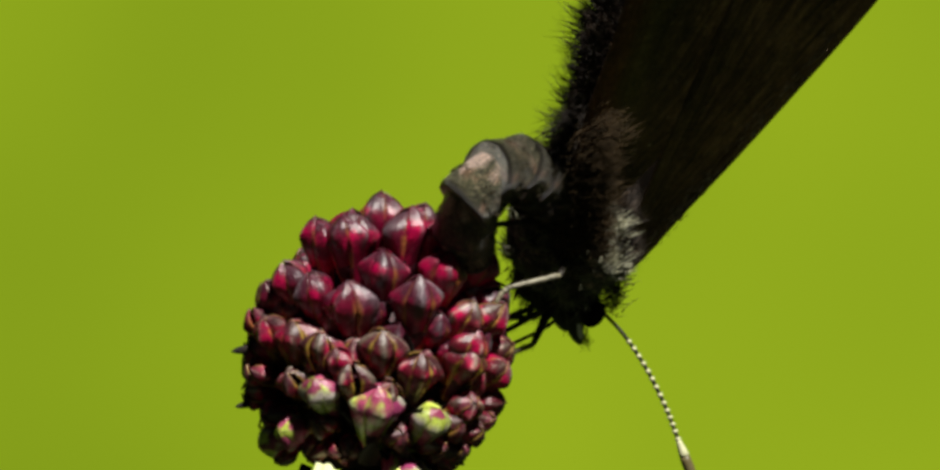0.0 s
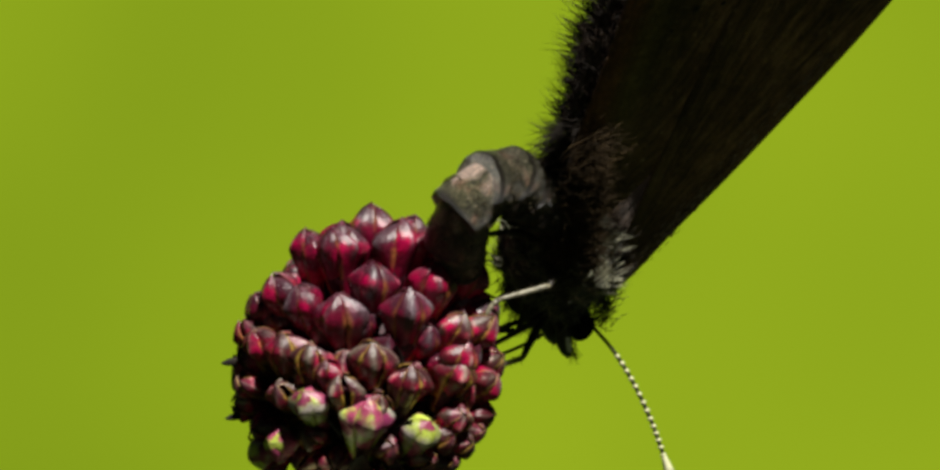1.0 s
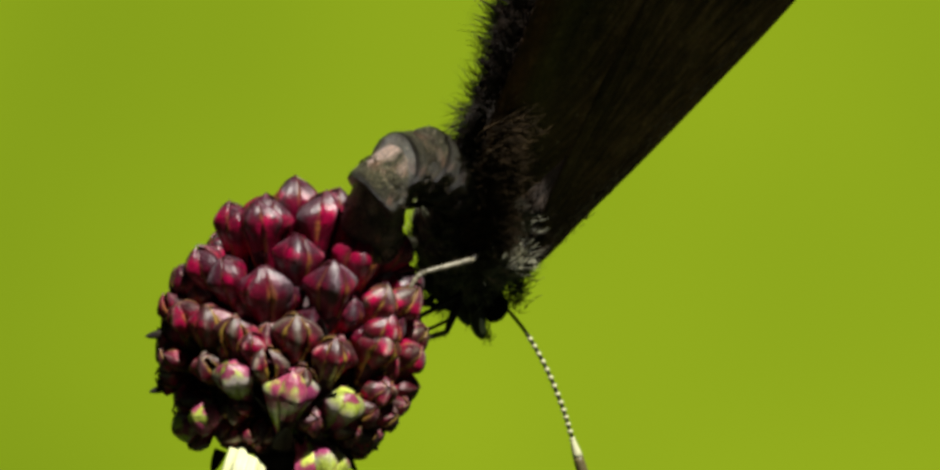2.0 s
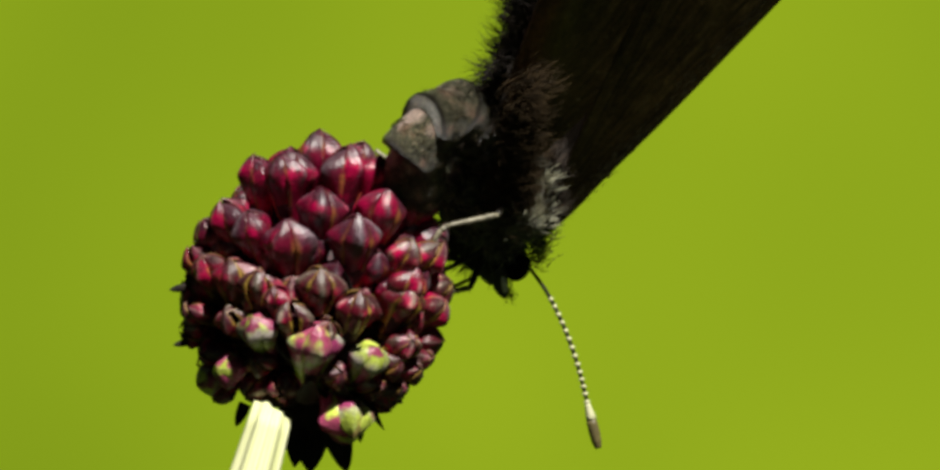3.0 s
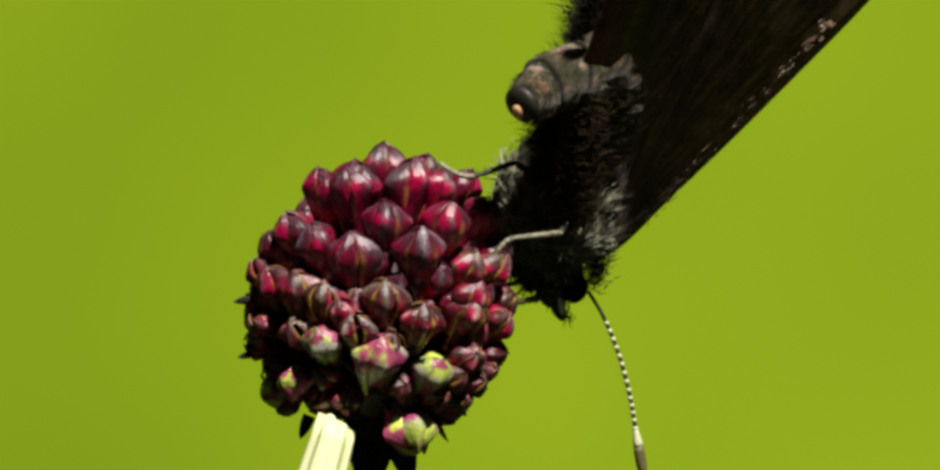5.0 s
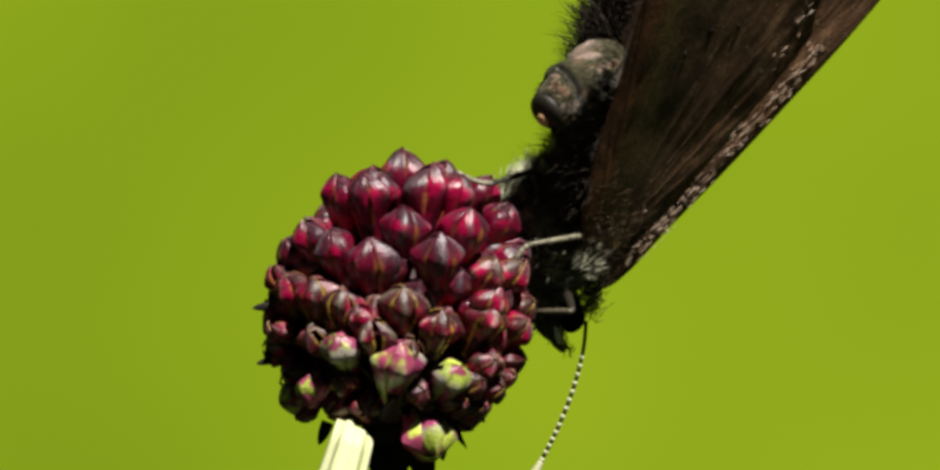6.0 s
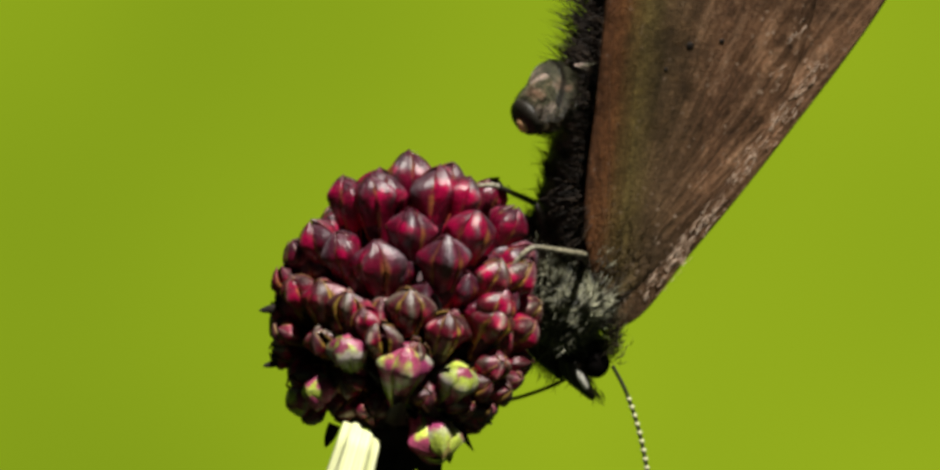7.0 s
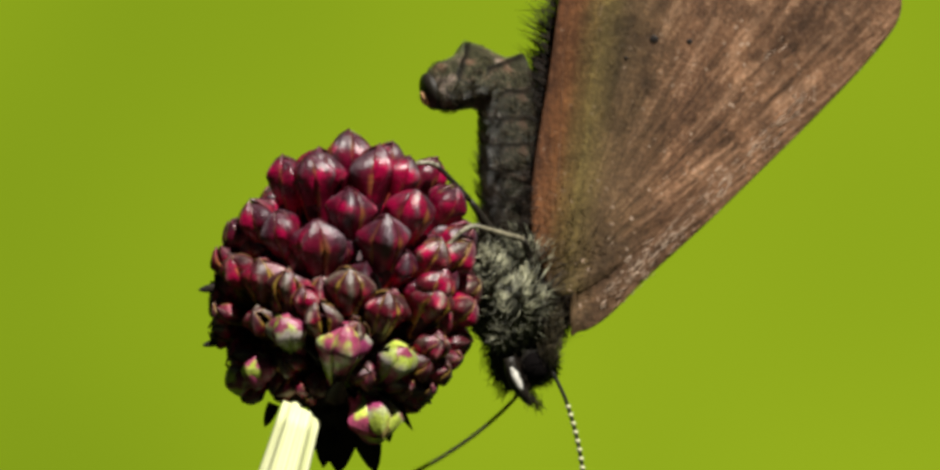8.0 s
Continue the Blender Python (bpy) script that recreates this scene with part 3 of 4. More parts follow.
def build_wing(name, outline, root, depth, opening, bulge, material, parent, label, veins, spots=()):
    base = at(*root)
    curve = [at(*p) for p in outline]
    curve = [Vector(p) for p in smooth_loop(curve, 10)]
    n, rings = len(curve), 22

    def surface(i, r):
        o = curve[i % n]
        p = base + (o - base) * r
        y = depth + opening * max(0.0, (p - base).dot(TOWARD_HIND)) + bulge * math.sin(math.pi * min(r, 1)) * 0.8
        pleat = sum(math.exp(-((i - v * n) / (0.011 * n)) ** 2) for v in veins)
        wave = 0.07 * noise.noise(p * 0.55) + 0.03 * noise.noise(p * 1.7)
        return Vector((p.x, y + (wave - 0.016 * pleat) * min(1, max(0, r - 0.12) * 3) * (1.15 - r), p.z))

    bm = bmesh.new()
    uv = bm.loops.layers.uv.verify()
    hub = bm.verts.new((base.x, depth, base.z))
    vs = [[bm.verts.new(surface(i, (j + 1) / rings)) for i in range(n)] for j in range(rings)]

    def put(f, uvs):
        for loop, w in zip(f.loops, uvs):
            loop[uv].uv = w

    for i in range(n):
        k = (i + 1) % n
        a, b = 1 - i / n, 1 - (i + 1) / n
        put(bm.faces.new((hub, vs[0][k], vs[0][i])), [(a, 0), (b, 1 / rings), (a, 1 / rings)])
        for j in range(rings - 1):
            u, w = (j + 1) / rings, (j + 2) / rings
            put(bm.faces.new((vs[j][i], vs[j][k], vs[j + 1][k], vs[j + 1][i])), [(a, u), (b, u), (b, w), (a, w)])
    wing = part(name, bm, material, parent, label)
    thick = wing.modifiers.new("thickness", "SOLIDIFY")
    thick.thickness, thick.offset = 0.035 * MM, 0
    for v in veins:
        i = int(v * n)
        bm = bmesh.new()
        tube(bm, [surface(i, 0.25 + 0.75 * r / 15) for r in range(16)], [0.02 if r < 11 else 0.016 for r in range(16)], 6)
        part("wing_vein", bm, VEIN, wing)
    for px, py, size in spots:
        p = at(px, py)
        ray = p - base
        i = min(range(n), key=lambda q: (curve[q] - base).angle(ray))
        bm = bmesh.new()
        egg(bm, surface(i, ray.length / (curve[i] - base).length), (size, 0.05, size * 0.9), n=7)
        part("wing_spot", bm, SPOT, wing, "small black wing spot")
    return wing


def fur_on(name, parent, material, centre, radii, count, length, lay, seed, thick=0.014, keep=None, stand=0.8, flat=0.0):
    """A coat of hairs over an ellipsoid; lay is the way in which it is combed."""
    chance = random.Random(seed)
    hairs = []
    while len(hairs) < count:
        p = Vector((chance.gauss(0, 1), chance.gauss(0, 1), chance.gauss(0, 1))).normalized()
        if keep and not keep(p):
            continue
        root = centre + Vector(q * r for q, r in zip(p, radii))
        clump = Vector((noise.noise(root * 1.3), noise.noise(root * 1.3 + Vector((7, 0, 0))), noise.noise(root * 1.3 + Vector((0, 9, 0)))))
        way = p * stand + lay + clump * 1.7 + 0.18 * Vector((chance.gauss(0, 1), chance.gauss(0, 1), chance.gauss(0, 1)))
        out = Vector(q / r for q, r in zip(p, radii)).normalized()
        way = way - out * (way.dot(out) - 0.12) * flat
        hairs.append((root, way, length * chance.uniform(0.5, 1.2), thick * chance.uniform(0.7, 1.3), (lay * 0.35 - out * 0.12 * flat) * length))
    bm = bmesh.new()
    spikes(bm, hairs)
    return tagged(part(name, bm, material, parent), kind="stuff")


def fur_along(name, parent, material, line, count, length, way, seed, spread, thick=0.016, loose=0.3):
    """Hairs set along a line with some spread."""
    chance = random.Random(seed)
    hairs = []
    for _ in range(count):
        a = chance.random() * (len(line) - 1)
        i = int(a)
        root = line[i].lerp(line[i + 1], a - i) + Vector(chance.gauss(0, s) for s in spread)
        w = Vector(way) + loose * Vector((chance.gauss(0, 1), chance.gauss(0, 1), chance.gauss(0, 1)))
        hairs.append((root, w, length * chance.uniform(0.4, 1.25), thick * chance.uniform(0.7, 1.3), Vector((0, 0, 0.33 * loose)) * length * chance.uniform(-1, 1.5)))
    bm = bmesh.new()
    spikes(bm, hairs)
    return tagged(part(name, bm, material, parent), kind="stuff")


SEGMENTS = 8
SEG_LEN = 1.30


def segment_radius(s):
    """Abdomen radius in millimetres at the fraction s of its length."""
    return float(np.interp(s, (0, 0.25, 0.5, 0.75, 0.92, 1.0, 1.06), (1.06, 1.15, 1.19, 1.19, 1.10, 0.92, 0.60)))


def build_abdomen(parent):
    """Telescoped rings: the hind edge of each one laps over the next."""
    made = []
    for k in range(SEGMENTS):
        bm = bmesh.new()
        rings = []
        last = k == SEGMENTS - 1
        for j in range(13):
            u = j / 12
            r = segment_radius((k + 1.5 * u) / SEGMENTS) * (0.90 + 0.12 * min(1, u / 0.6) + 0.05 * max(0, u - 0.55) / 0.45)
            if j == 12:
                r *= 0.93
            ring = []
            for i in range(32):
                a = 2 * math.pi * i / 32
                d = Vector((math.cos(a), math.sin(a), 0))
                dent = 0.03 * noise.noise(d * 1.8 + Vector((0, 0, k + u))) + 0.018 * noise.noise(d * 6 + Vector((0, 0, 7 * k + 5 * u)))
                ragged = 0.06 * noise.noise(d * 4 + Vector((0, 0, 3 * k))) if j > 10 and not last else 0.0
                ring.append(Vector((r * (1 + dent) * d.x * 0.95, r * (1 + dent) * d.y, u * SEG_LEN * 1.5 + ragged)))
            rings.append(ring)
        loft(bm, rings)
        seg = part("abdomen_segment", bm, ABDOMEN_LIT if k > 4 else ABDOMEN, parent, "abdomen ring with a pinkish highlight in its colour" if k > 4 else "")
        if last:
            bm = bmesh.new()
            egg(bm, (0, 0, SEG_LEN * 1.44), (0.74, 0.72, 0.34), n=10)
            part("abdomen_opening", bm, SKIN, seg, "black abdomen end")
            bm = bmesh.new()
            egg(bm, (-0.05, 0.16, SEG_LEN * 1.62), (0.27, 0.34, 0.24), n=8)
            part("ovipositor", bm, AMBER, seg, "glossy amber ovipositor")
        elif k < 5:
            fur_on("segment_fur", seg, DARK_FUR, Vector((0, 0, 0.6)), (1.05, 1.05, 0.6), 620, 0.8 if k < 3 else 0.5, Vector((0, 0, 0.8)), 40 + k, 0.018)
        if k > 1:
            size = segment_radius((k + 0.9) / SEGMENTS)
            fur_on("segment_scaling", seg, SHOULDER_FUR, Vector((0, 0, 1.1)), (size, size * 1.02, 0.95), 420, 0.20, Vector((0, 0, 0.9)), 60 + k, 0.020, lambda p: abs(p.z) < 0.75, 0.3, 0.6)
        made.append(seg)
    return made


def build_antenna(parent, ringed):
    """Banded antenna that hangs from the origin towards -z, with a long club."""
    pts = smooth_loop([(0, 0, 0), (0.28, 0, -1.1), (0.42, 0, -2.6), (0.38, 0, -4.15), (0.22, 0, -5.5), (0, 0, -7.25)], 14, closed=False)
    black, pale = bmesh.new(), bmesh.new()
    n = len(pts)
    rad = []
    for i in range(n):
        u = i / (n - 1)
        rad.append(0.075 + (0.135 * math.sin(math.pi * min(1, (u - 0.80) / 0.22)) if u > 0.80 else 0))
    tube(black, pts, rad, 10)
    shaft = part("antenna", black, BLACK_RING, parent, "black antenna with pale rings and a club" if ringed else "dark antenna, pale rings left out to paint its shade")
    # the far one goes without rings: its shade is put into plain black
    for i in range(16, int(n * 0.8), 3) if ringed else ():
        bm = bmesh.new()
        tube(bm, [pts[i], pts[i].lerp(pts[i + 1], 0.5), pts[i + 1], pts[i + 1].lerp(pts[i + 2], 0.45)], [rad[i] + 0.006, rad[i] + 0.012 + 0.0005 * i, rad[i] + 0.012 + 0.0005 * i, rad[i] + 0.006], 10)
        part("pale_ring", bm, PALE_RING, shaft)
    bm = bmesh.new()
    k = int(n * 0.80)
    tube(bm, pts[k:k + 6], [r + 0.015 for r in rad[k:k + 6]], 10)
    part("club_band", bm, PALE_RING, shaft, "pale band on the club")
    bm = bmesh.new()
    tube(bm, pts[k + 5:], [r + 0.01 for r in rad[k + 5:]], 10)
    part("club_tip", bm, CLUB, shaft, "olive-brown club end")
    return shaft


FEMUR, TIBIA = 2.1, 2.0
LEG_SIZES = (1.05, 0.95, 1.0, 1.0, 0.9, 1.0)


def build_leg(parent, material, size, pale_foot):
    def sized(rows):
        return [Vector(p) * size for p in rows]

    bm = bmesh.new()
    tube(bm, sized([(0, 0, FEMUR * u) for u in (0, 0.15, 0.5, 0.85, 1)]), (0.14, 0.19, 0.17, 0.13, 0.10), 9)
    femur = part("femur", bm, SKIN, parent)
    bm = bmesh.new()
    tube(bm, sized([(0, 0, TIBIA * u) for u in (0, 0.1, 0.5, 0.9, 1)]), (0.09, 0.115, 0.105, 0.085, 0.075), 9)
    tibia = part("tibia", bm, material, parent)
    foot = bmesh.new()
    line = smooth_loop([Vector((0, 0, TIBIA * size)) + Vector(p) for p in ((0, 0, -0.05), (-0.15, 0, 0.28), (-0.5, 0, 0.6), (-1.05, 0, 0.85))], 8, False)
    tube(foot, line, [(0.115 - 0.002 * i) * (0.78 if i % 4 == 0 else 1.08) for i in range(len(line))], 9)
    part("tarsus", foot, LEG_PALE if pale_foot else SKIN, tibia, "pale-ringed foot" if pale_foot else "dark foot")
    hairs = bmesh.new()
    chance = random.Random(3)
    spikes(hairs, [(Vector((0, 0, TIBIA * size * chance.random())), Vector((chance.gauss(0, 1), chance.gauss(0, 1), 0.8)), 0.3, 0.012, Vector((0, 0, 0.05))) for _ in range(60)])
    tagged(part("leg_hair", hairs, DARK_FUR, tibia), kind="stuff")
    return femur, tibia


def build_butterfly():
    fly = tagged(new("butterfly"), "dusky brown butterfly laying eggs head-down on the flower", "butterfly")
    parts = {}
    # thorax and head
    bm = bmesh.new()
    egg(bm, at(868, 482, 1.3), (2.08, 2.45, 2.55), Matrix.Rotation(0.10, 3, "Y"), 16, 0.06)
    thorax = part("thorax", bm, FELT, fly, "grey furry thorax")
    fur_on("thorax_fur", thorax, THORAX_FUR, at(868, 482, 1.3), (2.0, 2.38, 2.48), 5200, 0.95, Vector((0.25, -0.1, 0.5)), 11, 0.028, lambda p: p.x < 0.30 and p.y < 0.5, 0.35, 0.62)
    # black dorsal coat stands in for the wings' shade on the thorax
    fur_on("dorsal_shade_fur", thorax, DARK_FUR, at(868, 482, 1.3), (2.02, 2.4, 2.5), 2600, 1.1, Vector((0.25, 0, 0.75)), 13, 0.02, lambda p: p.x > 0.25, 0.5, 0.6)
    bm = bmesh.new()
    egg(bm, at(888, 606, 1.2), (0.98, 1.80, 0.90), None, 14, 0.05)
    head = part("head", bm, SKIN, fly, "black head")
    fur_on("head_fur", head, DARK_FUR, at(888, 606, 1.2), (0.96, 1.77, 0.88), 1400, 0.3, Vector((-0.1, 0, -0.5)), 12)
    for y in (-0.45, 2.85):
        bm = bmesh.new()
        egg(bm, at(893, 612, y), (0.52, 0.36, 0.56), None, 12)
        part("eye", bm, EYE_BLACK, head, "black eye")
    for y in (-0.45, 0.45):
        bm = bmesh.new()
        line = [at(850, 598, y + 0.1), at(856, 622, y * 1.1 + 0.1), at(868, 650, y * 1.1 + 0.1), at(886, 676, y + 0.2)]
        tube(bm, smooth_loop(line, 5, False), [0.24 + 0.12 * math.sin(math.pi * i / 15) - 0.009 * i for i in range(16)], 9)
        palp = part("palp", bm, SKIN, head, "black palp with a white patch" if y < 0 else "black palp")
        if y < 0:
            bm = bmesh.new()
            egg(bm, at(861, 632, y - 0.12), (0.17, 0.17, 0.52), Matrix.Rotation(radians(-24), 3, "Y"), 10, 0.08)
            part("white_patch", bm, PALE, palp, "white scales on the palp")
        fur_along("palp_hair", palp, DARK_FUR, [p + Vector((0.22, -0.05, 0)) for p in line], 260, 0.36, (0.3, 0, -1), 20 + int(y > 0), (0.12, 0.16, 0.1))
    # short hairy forelegs folded beside the palps
    for y in (1.2, 2.3):
        bm = bmesh.new()
        line = [at(838, 560, y), at(832, 592, y), at(840, 622, y), at(858, 650, y)]
        tube(bm, smooth_loop(line, 4, False), [0.34 + 0.08 * math.sin(math.pi * i / 12) - 0.012 * i for i in range(13)], 9)
        foreleg = part("foreleg", bm, SKIN, fly, "short hairy black foreleg, folded")
        fur_along("foreleg_hair", foreleg, DARK_FUR, [p + Vector((0, 0, 0.1)) for p in line], 420, 0.55, (-0.5, 0, -0.8), 50 + int(y), (0.25, 0.25, 0.2), 0.018)
    # wings: near pair and far pair
    hind_veins = (0.10, 0.19, 0.27, 0.36, 0.46, 0.58, 0.70, 0.80)
    fore_veins = (0.12, 0.24, 0.36, 0.47, 0.60, 0.72)
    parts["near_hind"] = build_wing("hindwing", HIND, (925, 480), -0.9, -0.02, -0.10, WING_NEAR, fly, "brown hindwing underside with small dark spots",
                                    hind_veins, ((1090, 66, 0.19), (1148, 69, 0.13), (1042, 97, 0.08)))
    parts["near_fore"] = build_wing("forewing", FORE, (940, 500), -0.84, -0.02, -0.10, WING_FAR, fly, "brown forewing with pale glint flakes by the leading edge", fore_veins)
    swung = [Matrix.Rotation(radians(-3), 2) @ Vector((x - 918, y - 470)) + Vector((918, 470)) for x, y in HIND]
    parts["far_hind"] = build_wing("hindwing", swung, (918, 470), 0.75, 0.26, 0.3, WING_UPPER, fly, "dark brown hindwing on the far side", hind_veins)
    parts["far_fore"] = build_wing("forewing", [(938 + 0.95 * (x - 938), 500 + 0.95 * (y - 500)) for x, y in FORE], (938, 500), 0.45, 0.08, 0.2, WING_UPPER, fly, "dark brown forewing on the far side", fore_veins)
    inner = [at(*p) for p in ((900, 420), (888, 300), (905, 180), (916, 120), (938, -40), (962, -190))]
    fur_along("margin_hair", parts["near_hind"], DARK_FUR, [p + Vector((0, -0.6, 0)) for p in inner], 500, 0.9, (-0.8, 0, 0.5), 31, (0.15, 0.1, 0.2))
    tuft = [at(*p) for p in ((935, 480), (908, 425), (893, 350), (890, 290))]
    fur_along("inner_hair", parts["near_hind"], DARK_FUR, [p + Vector((0.3, -0.3, 0)) for p in tuft], 1100, 1.5, (-0.9, -0.1, -0.1), 35, (0.3, 0.25, 0.3), 0.022)
    turned = Matrix.Rotation(radians(-3), 3, "Y")
    far = [turned @ (p - at(918, 470)) + at(918, 470) for p in inner]
    far = [p + Vector((0, 0.75 + 0.26 * max(0, (p - at(918, 470)).dot(TOWARD_HIND)), 0)) for p in far]
    fur_along("margin_hair", parts["far_hind"], DARK_FUR, [p + Vector((0.25, 0, 0)) for p in far], 4200, 1.6, (-0.8, 0.1, 0.5), 32, (0.3, 0.15, 0.25), 0.024)
    basal = [at(*p) for p in ((905, 400), (925, 330), (950, 420), (940, 460), (985, 430), (965, 470))]
    fur_along("wing_base_hair", parts["near_hind"], WING_FUR, [p + Vector((0, -0.8, 0)) for p in basal], 420, 0.8, (0.5, -0.25, 0.6), 33, (0.5, 0.05, 0.5), 0.018)
    # pale raised flakes added as sun glints along the leading edge and in streaks on the disc
    for host, rows, count, seed in ((parts["near_fore"], ((990, 495), (1068, 422), (1180, 312), (1335, 150)), 280, 42), (parts["near_hind"], ((990, 430), (1090, 340), (1185, 230)), 50, 45),
                                    (parts["near_hind"], ((985, 445), (1030, 405), (1010, 440)), 90, 43), (parts["near_hind"], ((1225, 170), (1290, 80), (1300, 0)), 60, 44)):
        line = [at(*p) + Vector((0, -0.94, 0)) for p in rows]
        fur_along("glint_flakes", host, GLINT, line, count, 0.34, (0.66, -0.03, 0.66), seed, (0.2, 0.0, 0.2), 0.022, 0.06)
    # mat of hair between the wing's foot and the abdomen, and a tuft on the shoulder
    mat = [at(*p) for p in ((945, 470), (925, 440), (912, 400), (905, 340), (900, 270), (905, 190))]
    parts["fringe"] = fur_along("hair_fringe", fly, WING_FUR, [p + Vector((0.25, -0.5, 0)) for p in mat], 4200, 0.9, (0.5, -0.22, 0.25), 37, (0.5, 0.15, 0.5), 0.012)
    shoulder = [at(*p) for p in ((922, 600), (930, 570), (930, 530), (920, 490))]
    fur_along("shoulder_hair", thorax, SHOULDER_FUR, [p + Vector((-0.2, -0.5, 0)) for p in shoulder], 900, 0.5, (0.3, -0.4, 0.6), 38, (0.2, 0.3, 0.25), 0.018)
    breast = [at(*p) for p in ((822, 400), (812, 455), (814, 515), (834, 568))]
    fur_along("breast_hair", thorax, THORAX_FUR, [p + Vector((0.2, 0.5, 0)) for p in breast], 900, 0.75, (-0.75, -0.3, -0.45), 39, (0.15, 0.6, 0.2), 0.02)
    parts["segments"] = build_abdomen(fly)
    parts["antennae"] = [build_antenna(fly, True), build_antenna(fly, False)]
    parts["legs"] = [build_leg(fly, m, s, k in (0, 2)) for k, (m, s) in enumerate(zip((LEG_PALE, LEG, SKIN, SKIN, SKIN, SKIN), LEG_SIZES))]
    return fly, parts


FLY, FLY_PARTS = build_butterfly()

# seconds; antenna's foot across and down the plan; lean in the picture plane; turn about the wing's leading edge
FLY_ROWS = [
    (0.0, 903, 403, -3.2, 54), (0.5, 904, 402, -2.7, 54), (1.0, 902, 406, -1.8, 54), (1.5, 891, 416, -1.3, 54), (1.7, 888, 418, -1.3, 54),
    (3.0, 882, 430, -1.2, 52.5), (3.5, 880, 437, -2.2, 52.5), (4.0, 869, 451, -1.4, 52), (4.5, 866, 441, 0.2, 51.5), (4.7, 875, 437, 0.1, 51),
    (5.8, 845, 495, -2, 44), (6.0, 839, 488, -2.5, 42), (6.5, 852, 514, -7, 34), (7.0, 874, 562, -7.5, 28), (7.5, 883, 585, -4, 16), (8.0, 882, 613, 0, 0)]
# how far the wings are drawn over the thorax, in millimetres, how far the near hindwing is let out, in degrees, how far it slips back and sideways, and the swing of the far one
DRAWN = [(0.0, 0.4, 0, 3.1, 0.45, 8), (4.7, 0.4, 0, 3.1, 0.45, 9), (5.8, 0.4, -5, 0.7, -0.2, 14), (6.1, 0.5, -8, 0.1, -0.1, 14), (6.5, 0.45, -9, 0.0, 0.0, 12),
         (7.0, 0.3, -5, 0.0, 0.0, 12), (7.5, 0.1, -2, 0.0, 0.0, 10), (8.0, 0.0, 0, 0.0, 0.0, 6)]
# how far the hair mat comes out from under the wing: backwards, along the leading edge and sideways, in millimetres
FRINGE = [(0.0, 1.7, -1.9, -0.3), (4.7, 1.6, -1.8, -0.3), (5.8, 0.4, -0.5, 0.3), (6.2, 0.2, 0.7, 0.8), (8.0, 0.3, 0.9, 0.9)]


def fly_turn(lean, turn):
    return Matrix.Rotation(radians(lean), 4, "Y") @ Matrix.Rotation(radians(turn), 4, Vector((0.707, 0, 0.707)))


def fly_pose(px, py, lean, turn):
    """Butterfly pose on the flower, place in metres."""
    m = fly_turn(lean, turn)
    depth = 0.8 + 3.6 * math.sin(radians(turn)) / 0.81
    far = (249 + depth) / 249.6
    m.translation = Vector((4.6 + ((px - 530) * K - 4.6) * far, depth, 2.6 + ((460 - py) * K - 2.6) * far)) * MM
    return BASE @ m


def fly_turn_at(t):
    """The butterfly's turn at t, between its rows."""
    return fly_turn(*(np.interp(t, [r[0] for r in FLY_ROWS], [r[k] for r in FLY_ROWS]) for k in (3, 4)))


# seconds; heading of the abdomen's foot and tip in degrees from the right, where the bend begins and ends, spacing, slant towards the viewer
BEND = [(0.0, 140, 288, 0.42, 0.97, 1.20, 3),
        (1.7, 140, 288, 0.42, 0.97, 1.20, 3),
        (3.2, 132, 292, 0.35, 0.96, 1.06, 3),
        (3.4, 126, 250, 0.38, 0.85, 1.07, 3),
        (3.5, 120, 205, 0.41, 0.75, 0.95, 3),
        (3.7, 105, 206, 0.38, 0.75, 0.97, 3),
        (4.0, 89, 206, 0.36, 0.71, 1.05, 4),
        (4.5, 67, 181, 0.20, 0.72, 1.20, 4),
        (5.8, 71, 194, 0.54, 0.82, 1.05, 4),
        (6.0, 70, 193, 0.57, 0.86, 0.96, 4),
        (6.5, 70, 189, 0.60, 0.93, 1.02, 4),
        (7.0, 74, 197, 0.56, 0.98, 1.0, 4),
        (7.5, 87, 203, 0.58, 0.98, 1.01, 4),
        (8.0, 91, 200, 0.58, 0.98, 1.0, 3)]


def abdomen_poses(foot, tip, begin, end, step, slant):
    p, out = at(856, 413, 0.5), []
    s_y = math.sin(radians(slant))
    for k in range(SEGMENTS):
        u = (k + 0.5) / SEGMENTS
        s = min(1, max(0, (u - begin) / (end - begin)))
        h = radians(foot + (tip - foot) * s * s * (3 - 2 * s))
        raised = max(0.0, min(1.0, (250 - tip) / 35)) * max(0, k - SEGMENTS + 3) * 0.13
        way = Vector((math.cos(h), -s_y - raised, math.sin(h))).normalized()
        m = frame_of(way, (0, 1, 0)).to_4x4()
        m.translation = p
        out.append(mm(m))
        p = p + way * (step * 8 / SEGMENTS)
    return out


# seconds; swing of the near antenna in the picture plane (to the right is positive) and towards the camera
ANTENNA = [(0.0, 28, 0), (1.7, 25, 0), (3.5, 21, 0), (4.5, 19, 0), (4.7, 18, 0), (5.8, -8, 0), (6.0, -20, 0), (6.2, -8, 0), (6.4, 5, 0),
           (6.6, 14, 0), (6.8, 19, 0), (7.0, 13, 0), (7.2, 7, 0), (7.4, -22, 44), (7.5, -46, 58), (7.6, -60, 58), (7.7, -72, 48), (7.8, -52, 45), (7.9, 0, 20), (8.0, 11, 0)]
FAR_ANTENNA = [(0.0, -70, -20), (6.5, -74, -20), (7.0, -76, -15), (7.5, -76, -5), (7.7, -70, -3), (8.0, -54, 0)]

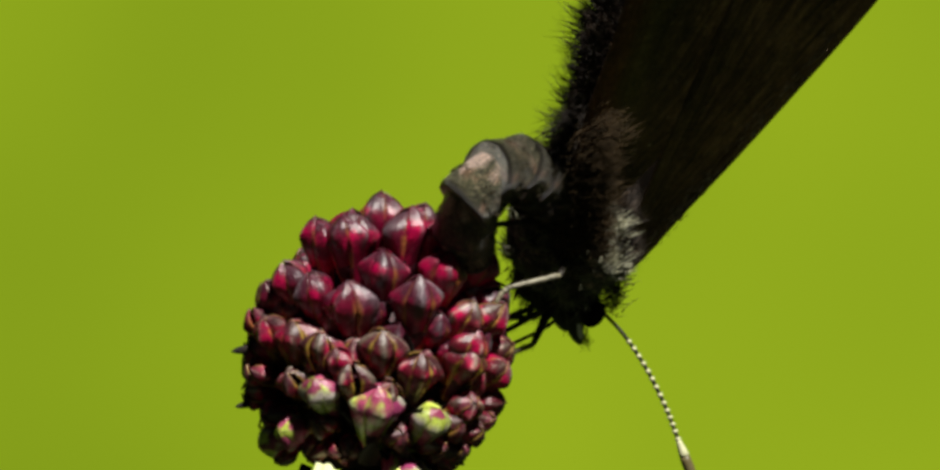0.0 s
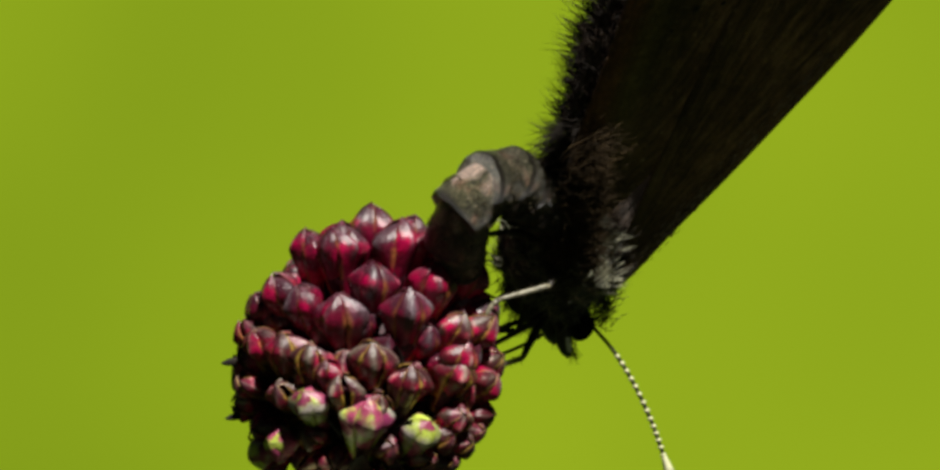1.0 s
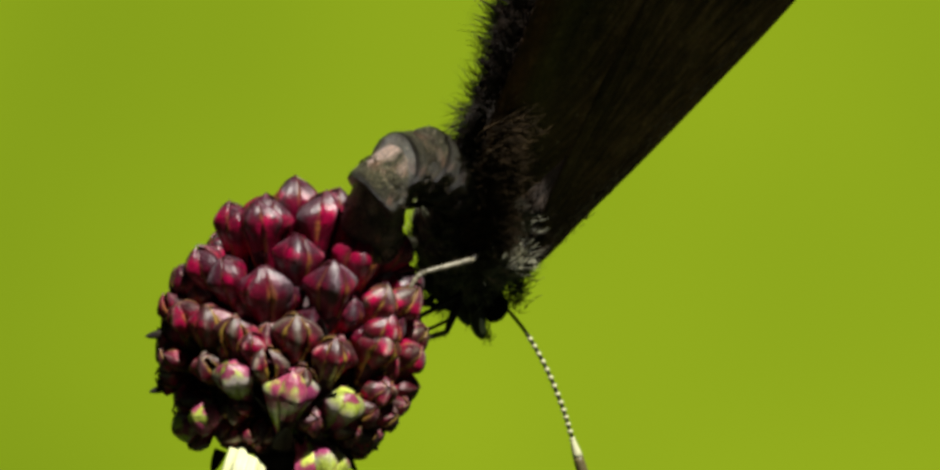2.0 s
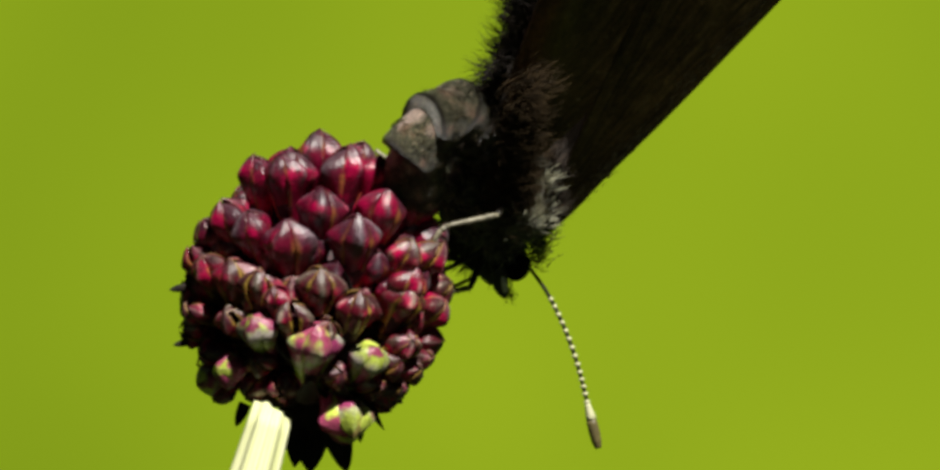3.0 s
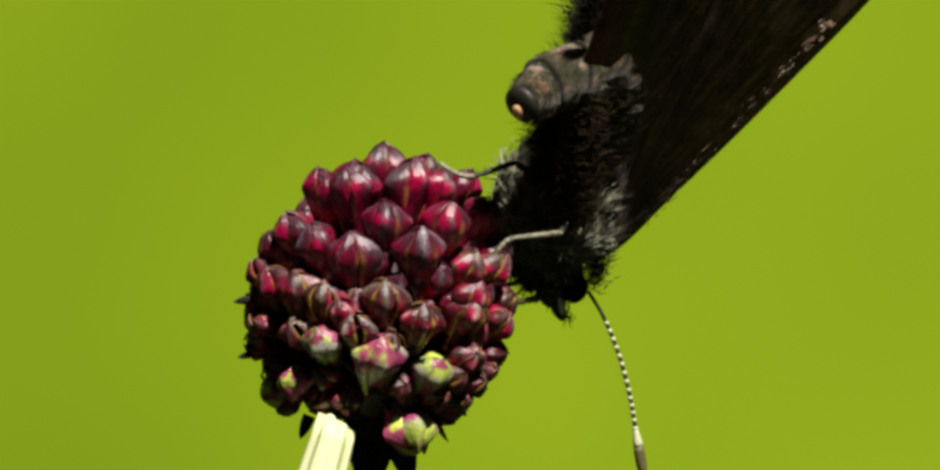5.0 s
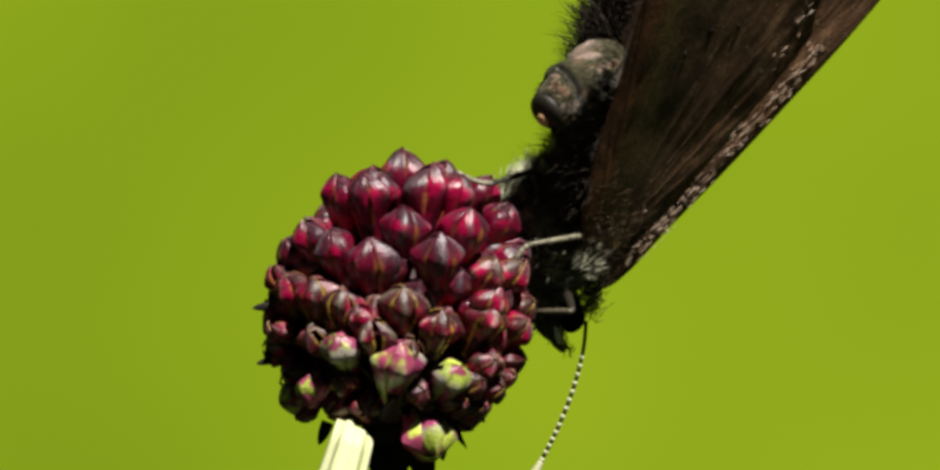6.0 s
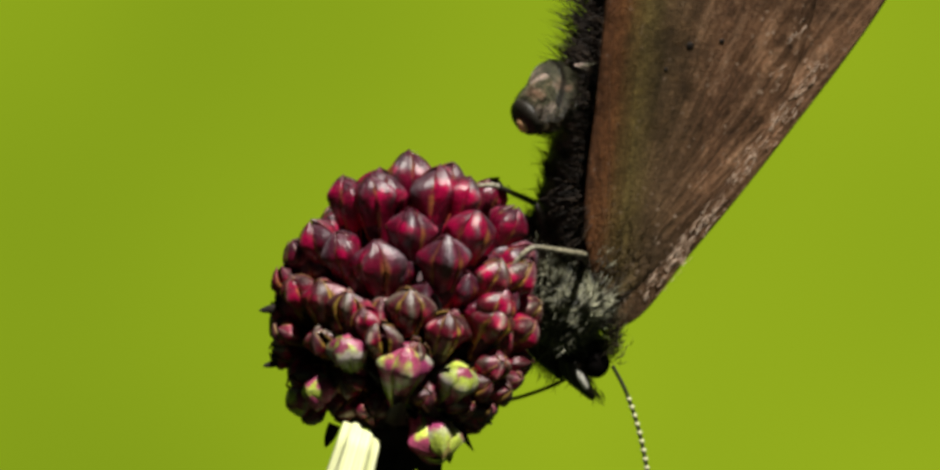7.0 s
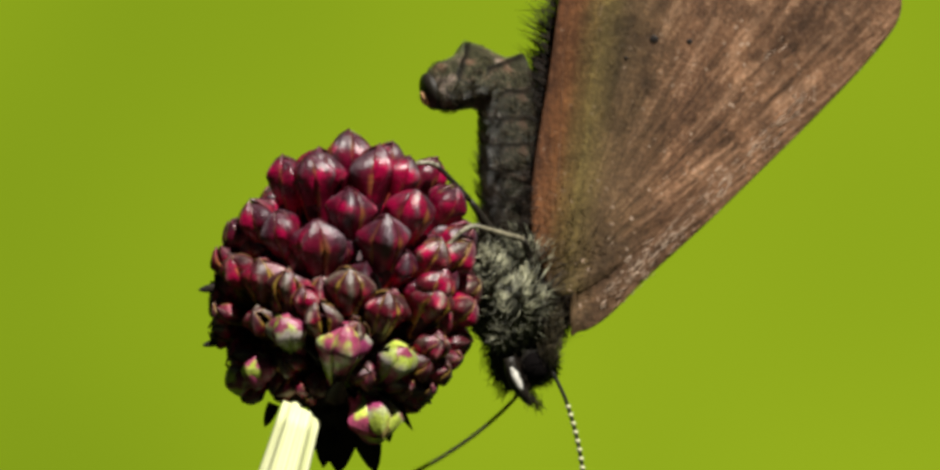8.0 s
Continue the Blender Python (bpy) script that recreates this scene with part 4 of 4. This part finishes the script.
# ankle's hold on the flower (across, down, depth), hip on the butterfly, size, way in which the foot bends off, the knee's depth by seconds and its places by seconds (across, down)
LEGS = [
    ((754, 368, -2.0), (915, 500, 1.6), (0, 0.3, -1), [(0.0, -1.1)], [(0.0, 845, 347), (1.5, 847, 342), (3.5, 838, 353), (4.5, 832, 362), (6.0, 830, 356), (6.5, 823, 360), (7.0, 825, 380), (8.0, 822, 388)]),
    ((752, 480, 0.2), (905, 555, 1.4), (0, 0, -1), [(0.0, 3.2), (4.7, 3.2), (6.0, -0.6), (6.5, 0.0), (7.0, 2.4)], [(0.0, 830, 452), (3.5, 824, 470), (4.5, 818, 470), (6.0, 812, 480), (6.5, 820, 488), (7.0, 838, 500), (7.5, 846, 508), (8.0, 850, 525)]),
    ((690, 268, -1.6), (850, 430, 0.3), (-1, -0.3, 0.1), [(0.0, -0.6)], [(0.0, 750, 262), (4.5, 762, 242), (6.0, 746, 250), (6.5, 737, 272), (7.0, 738, 290), (8.0, 748, 330)]),
    ((725, 430, 3.2), (870, 520, 0.9), (0, 0, -1), [(0.0, 5.0)], [(0.0, 815, 395), (4.7, 815, 400), (6.5, 805, 445), (8.0, 800, 455)]),
    ((735, 450, 2.2), (880, 585, 0.9), (0, 0, -1), [(0.0, 2.2)], [(0.0, 815, 405), (4.7, 815, 415), (6.5, 800, 520), (7.0, 796, 546), (8.0, 802, 566)]),
    ((725, 420, 3.2), (850, 430, 0.9), (0, 0, -1), [(0.0, 5.0)], [(0.0, 800, 420), (6.5, 800, 440), (8.0, 800, 448)])]


def leg_poses(fly, t, hold, hip, down, depth, knees, size):
    """Poses of femur and tibia in the butterfly's space, with the foot kept near its hold."""
    into = fly.inverted()
    times = [k[0] for k in knees]
    toward = on_plan(np.interp(t, times, [k[1] for k in knees]), np.interp(t, times, [k[2] for k in knees]), np.interp(t, [d[0] for d in depth], [d[1] for d in depth]))
    ankle = on_plan(*hold)
    knee = ankle + (toward - ankle).normalized() * TIBIA * size
    ankle, knee = ((into @ (BASE @ (p * MM))) / MM for p in (ankle, knee))
    root = knee + (at(*hip) - knee).normalized() * FEMUR * size
    up = -(into.to_3x3() @ Vector(down))
    out = []
    for p, q in ((root, knee), (knee, ankle)):
        m = frame_of(q - p, up).to_4x4()
        m.translation = p
        out.append(mm(m))
    return out


def motions():
    rows = [(t, fly_pose(*r)) for t, *r in FLY_ROWS]
    walk(FLY, rows)
    for wing in (FLY_PARTS[k] for k in ("near_hind", "near_fore", "far_hind", "far_fore")):
        hind = 1.0 if wing == FLY_PARTS["near_hind"] else 0.3 if wing == FLY_PARTS["far_hind"] else 0.0
        out = 0.85 if wing == FLY_PARTS["near_fore"] else hind
        hinge = Matrix.Translation(at(945, 515, -0.9))
        axis = Vector((0.707, 0, 0.707))
        walk(wing, [(t, mm(Matrix.Translation(Vector((-d, aside * out, -0.25 * d)) + TOWARD_HIND * (slip * hind - (float(np.interp(t, (7.0, 7.6, 8.0), (0, 0.08, 0.34))) if wing == FLY_PARTS["near_fore"] else 0))) @ hinge @ Matrix.Rotation(radians(swing * (hind == 0.3)), 4, "Y")
                           @ Matrix.Rotation(radians(-a if hind == 1.0 else 0), 4, axis) @ hinge.inverted())) for t, d, a, slip, aside, swing in DRAWN])
    walk(FLY_PARTS["fringe"], [(t, pose(*((TOWARD_HIND * q + Vector((0.707, 0, 0.707)) * p + Vector((0, y, 0))) * MM))) for t, q, p, y in FRINGE])
    bends = [(t, abdomen_poses(*r)) for t, *r in BEND]
    for k, seg in enumerate(FLY_PARTS["segments"]):
        walk(seg, [(t, p[k]) for t, p in bends])
    for shaft, swings, place in zip(FLY_PARTS["antennae"], (ANTENNA, FAR_ANTENNA), (at(922, 622, -0.4), at(880, 640, 0.7))):
        rows_a = []
        for t, a, b in swings:
            m = fly_turn_at(t).inverted() @ Matrix.Rotation(radians(-a), 4, "Y") @ Matrix.Rotation(radians(-b), 4, "X")
            m.translation = place * MM
            rows_a.append((t, m))
        walk(shaft, rows_a)
    for (femur, tibia), leg, size in zip(FLY_PARTS["legs"], LEGS, LEG_SIZES):
        both = [(t, leg_poses(m, t, *leg, size)) for t, m in rows]
        walk(femur, [(t, p[0]) for t, p in both])
        walk(tibia, [(t, p[1]) for t, p in both])


motions()
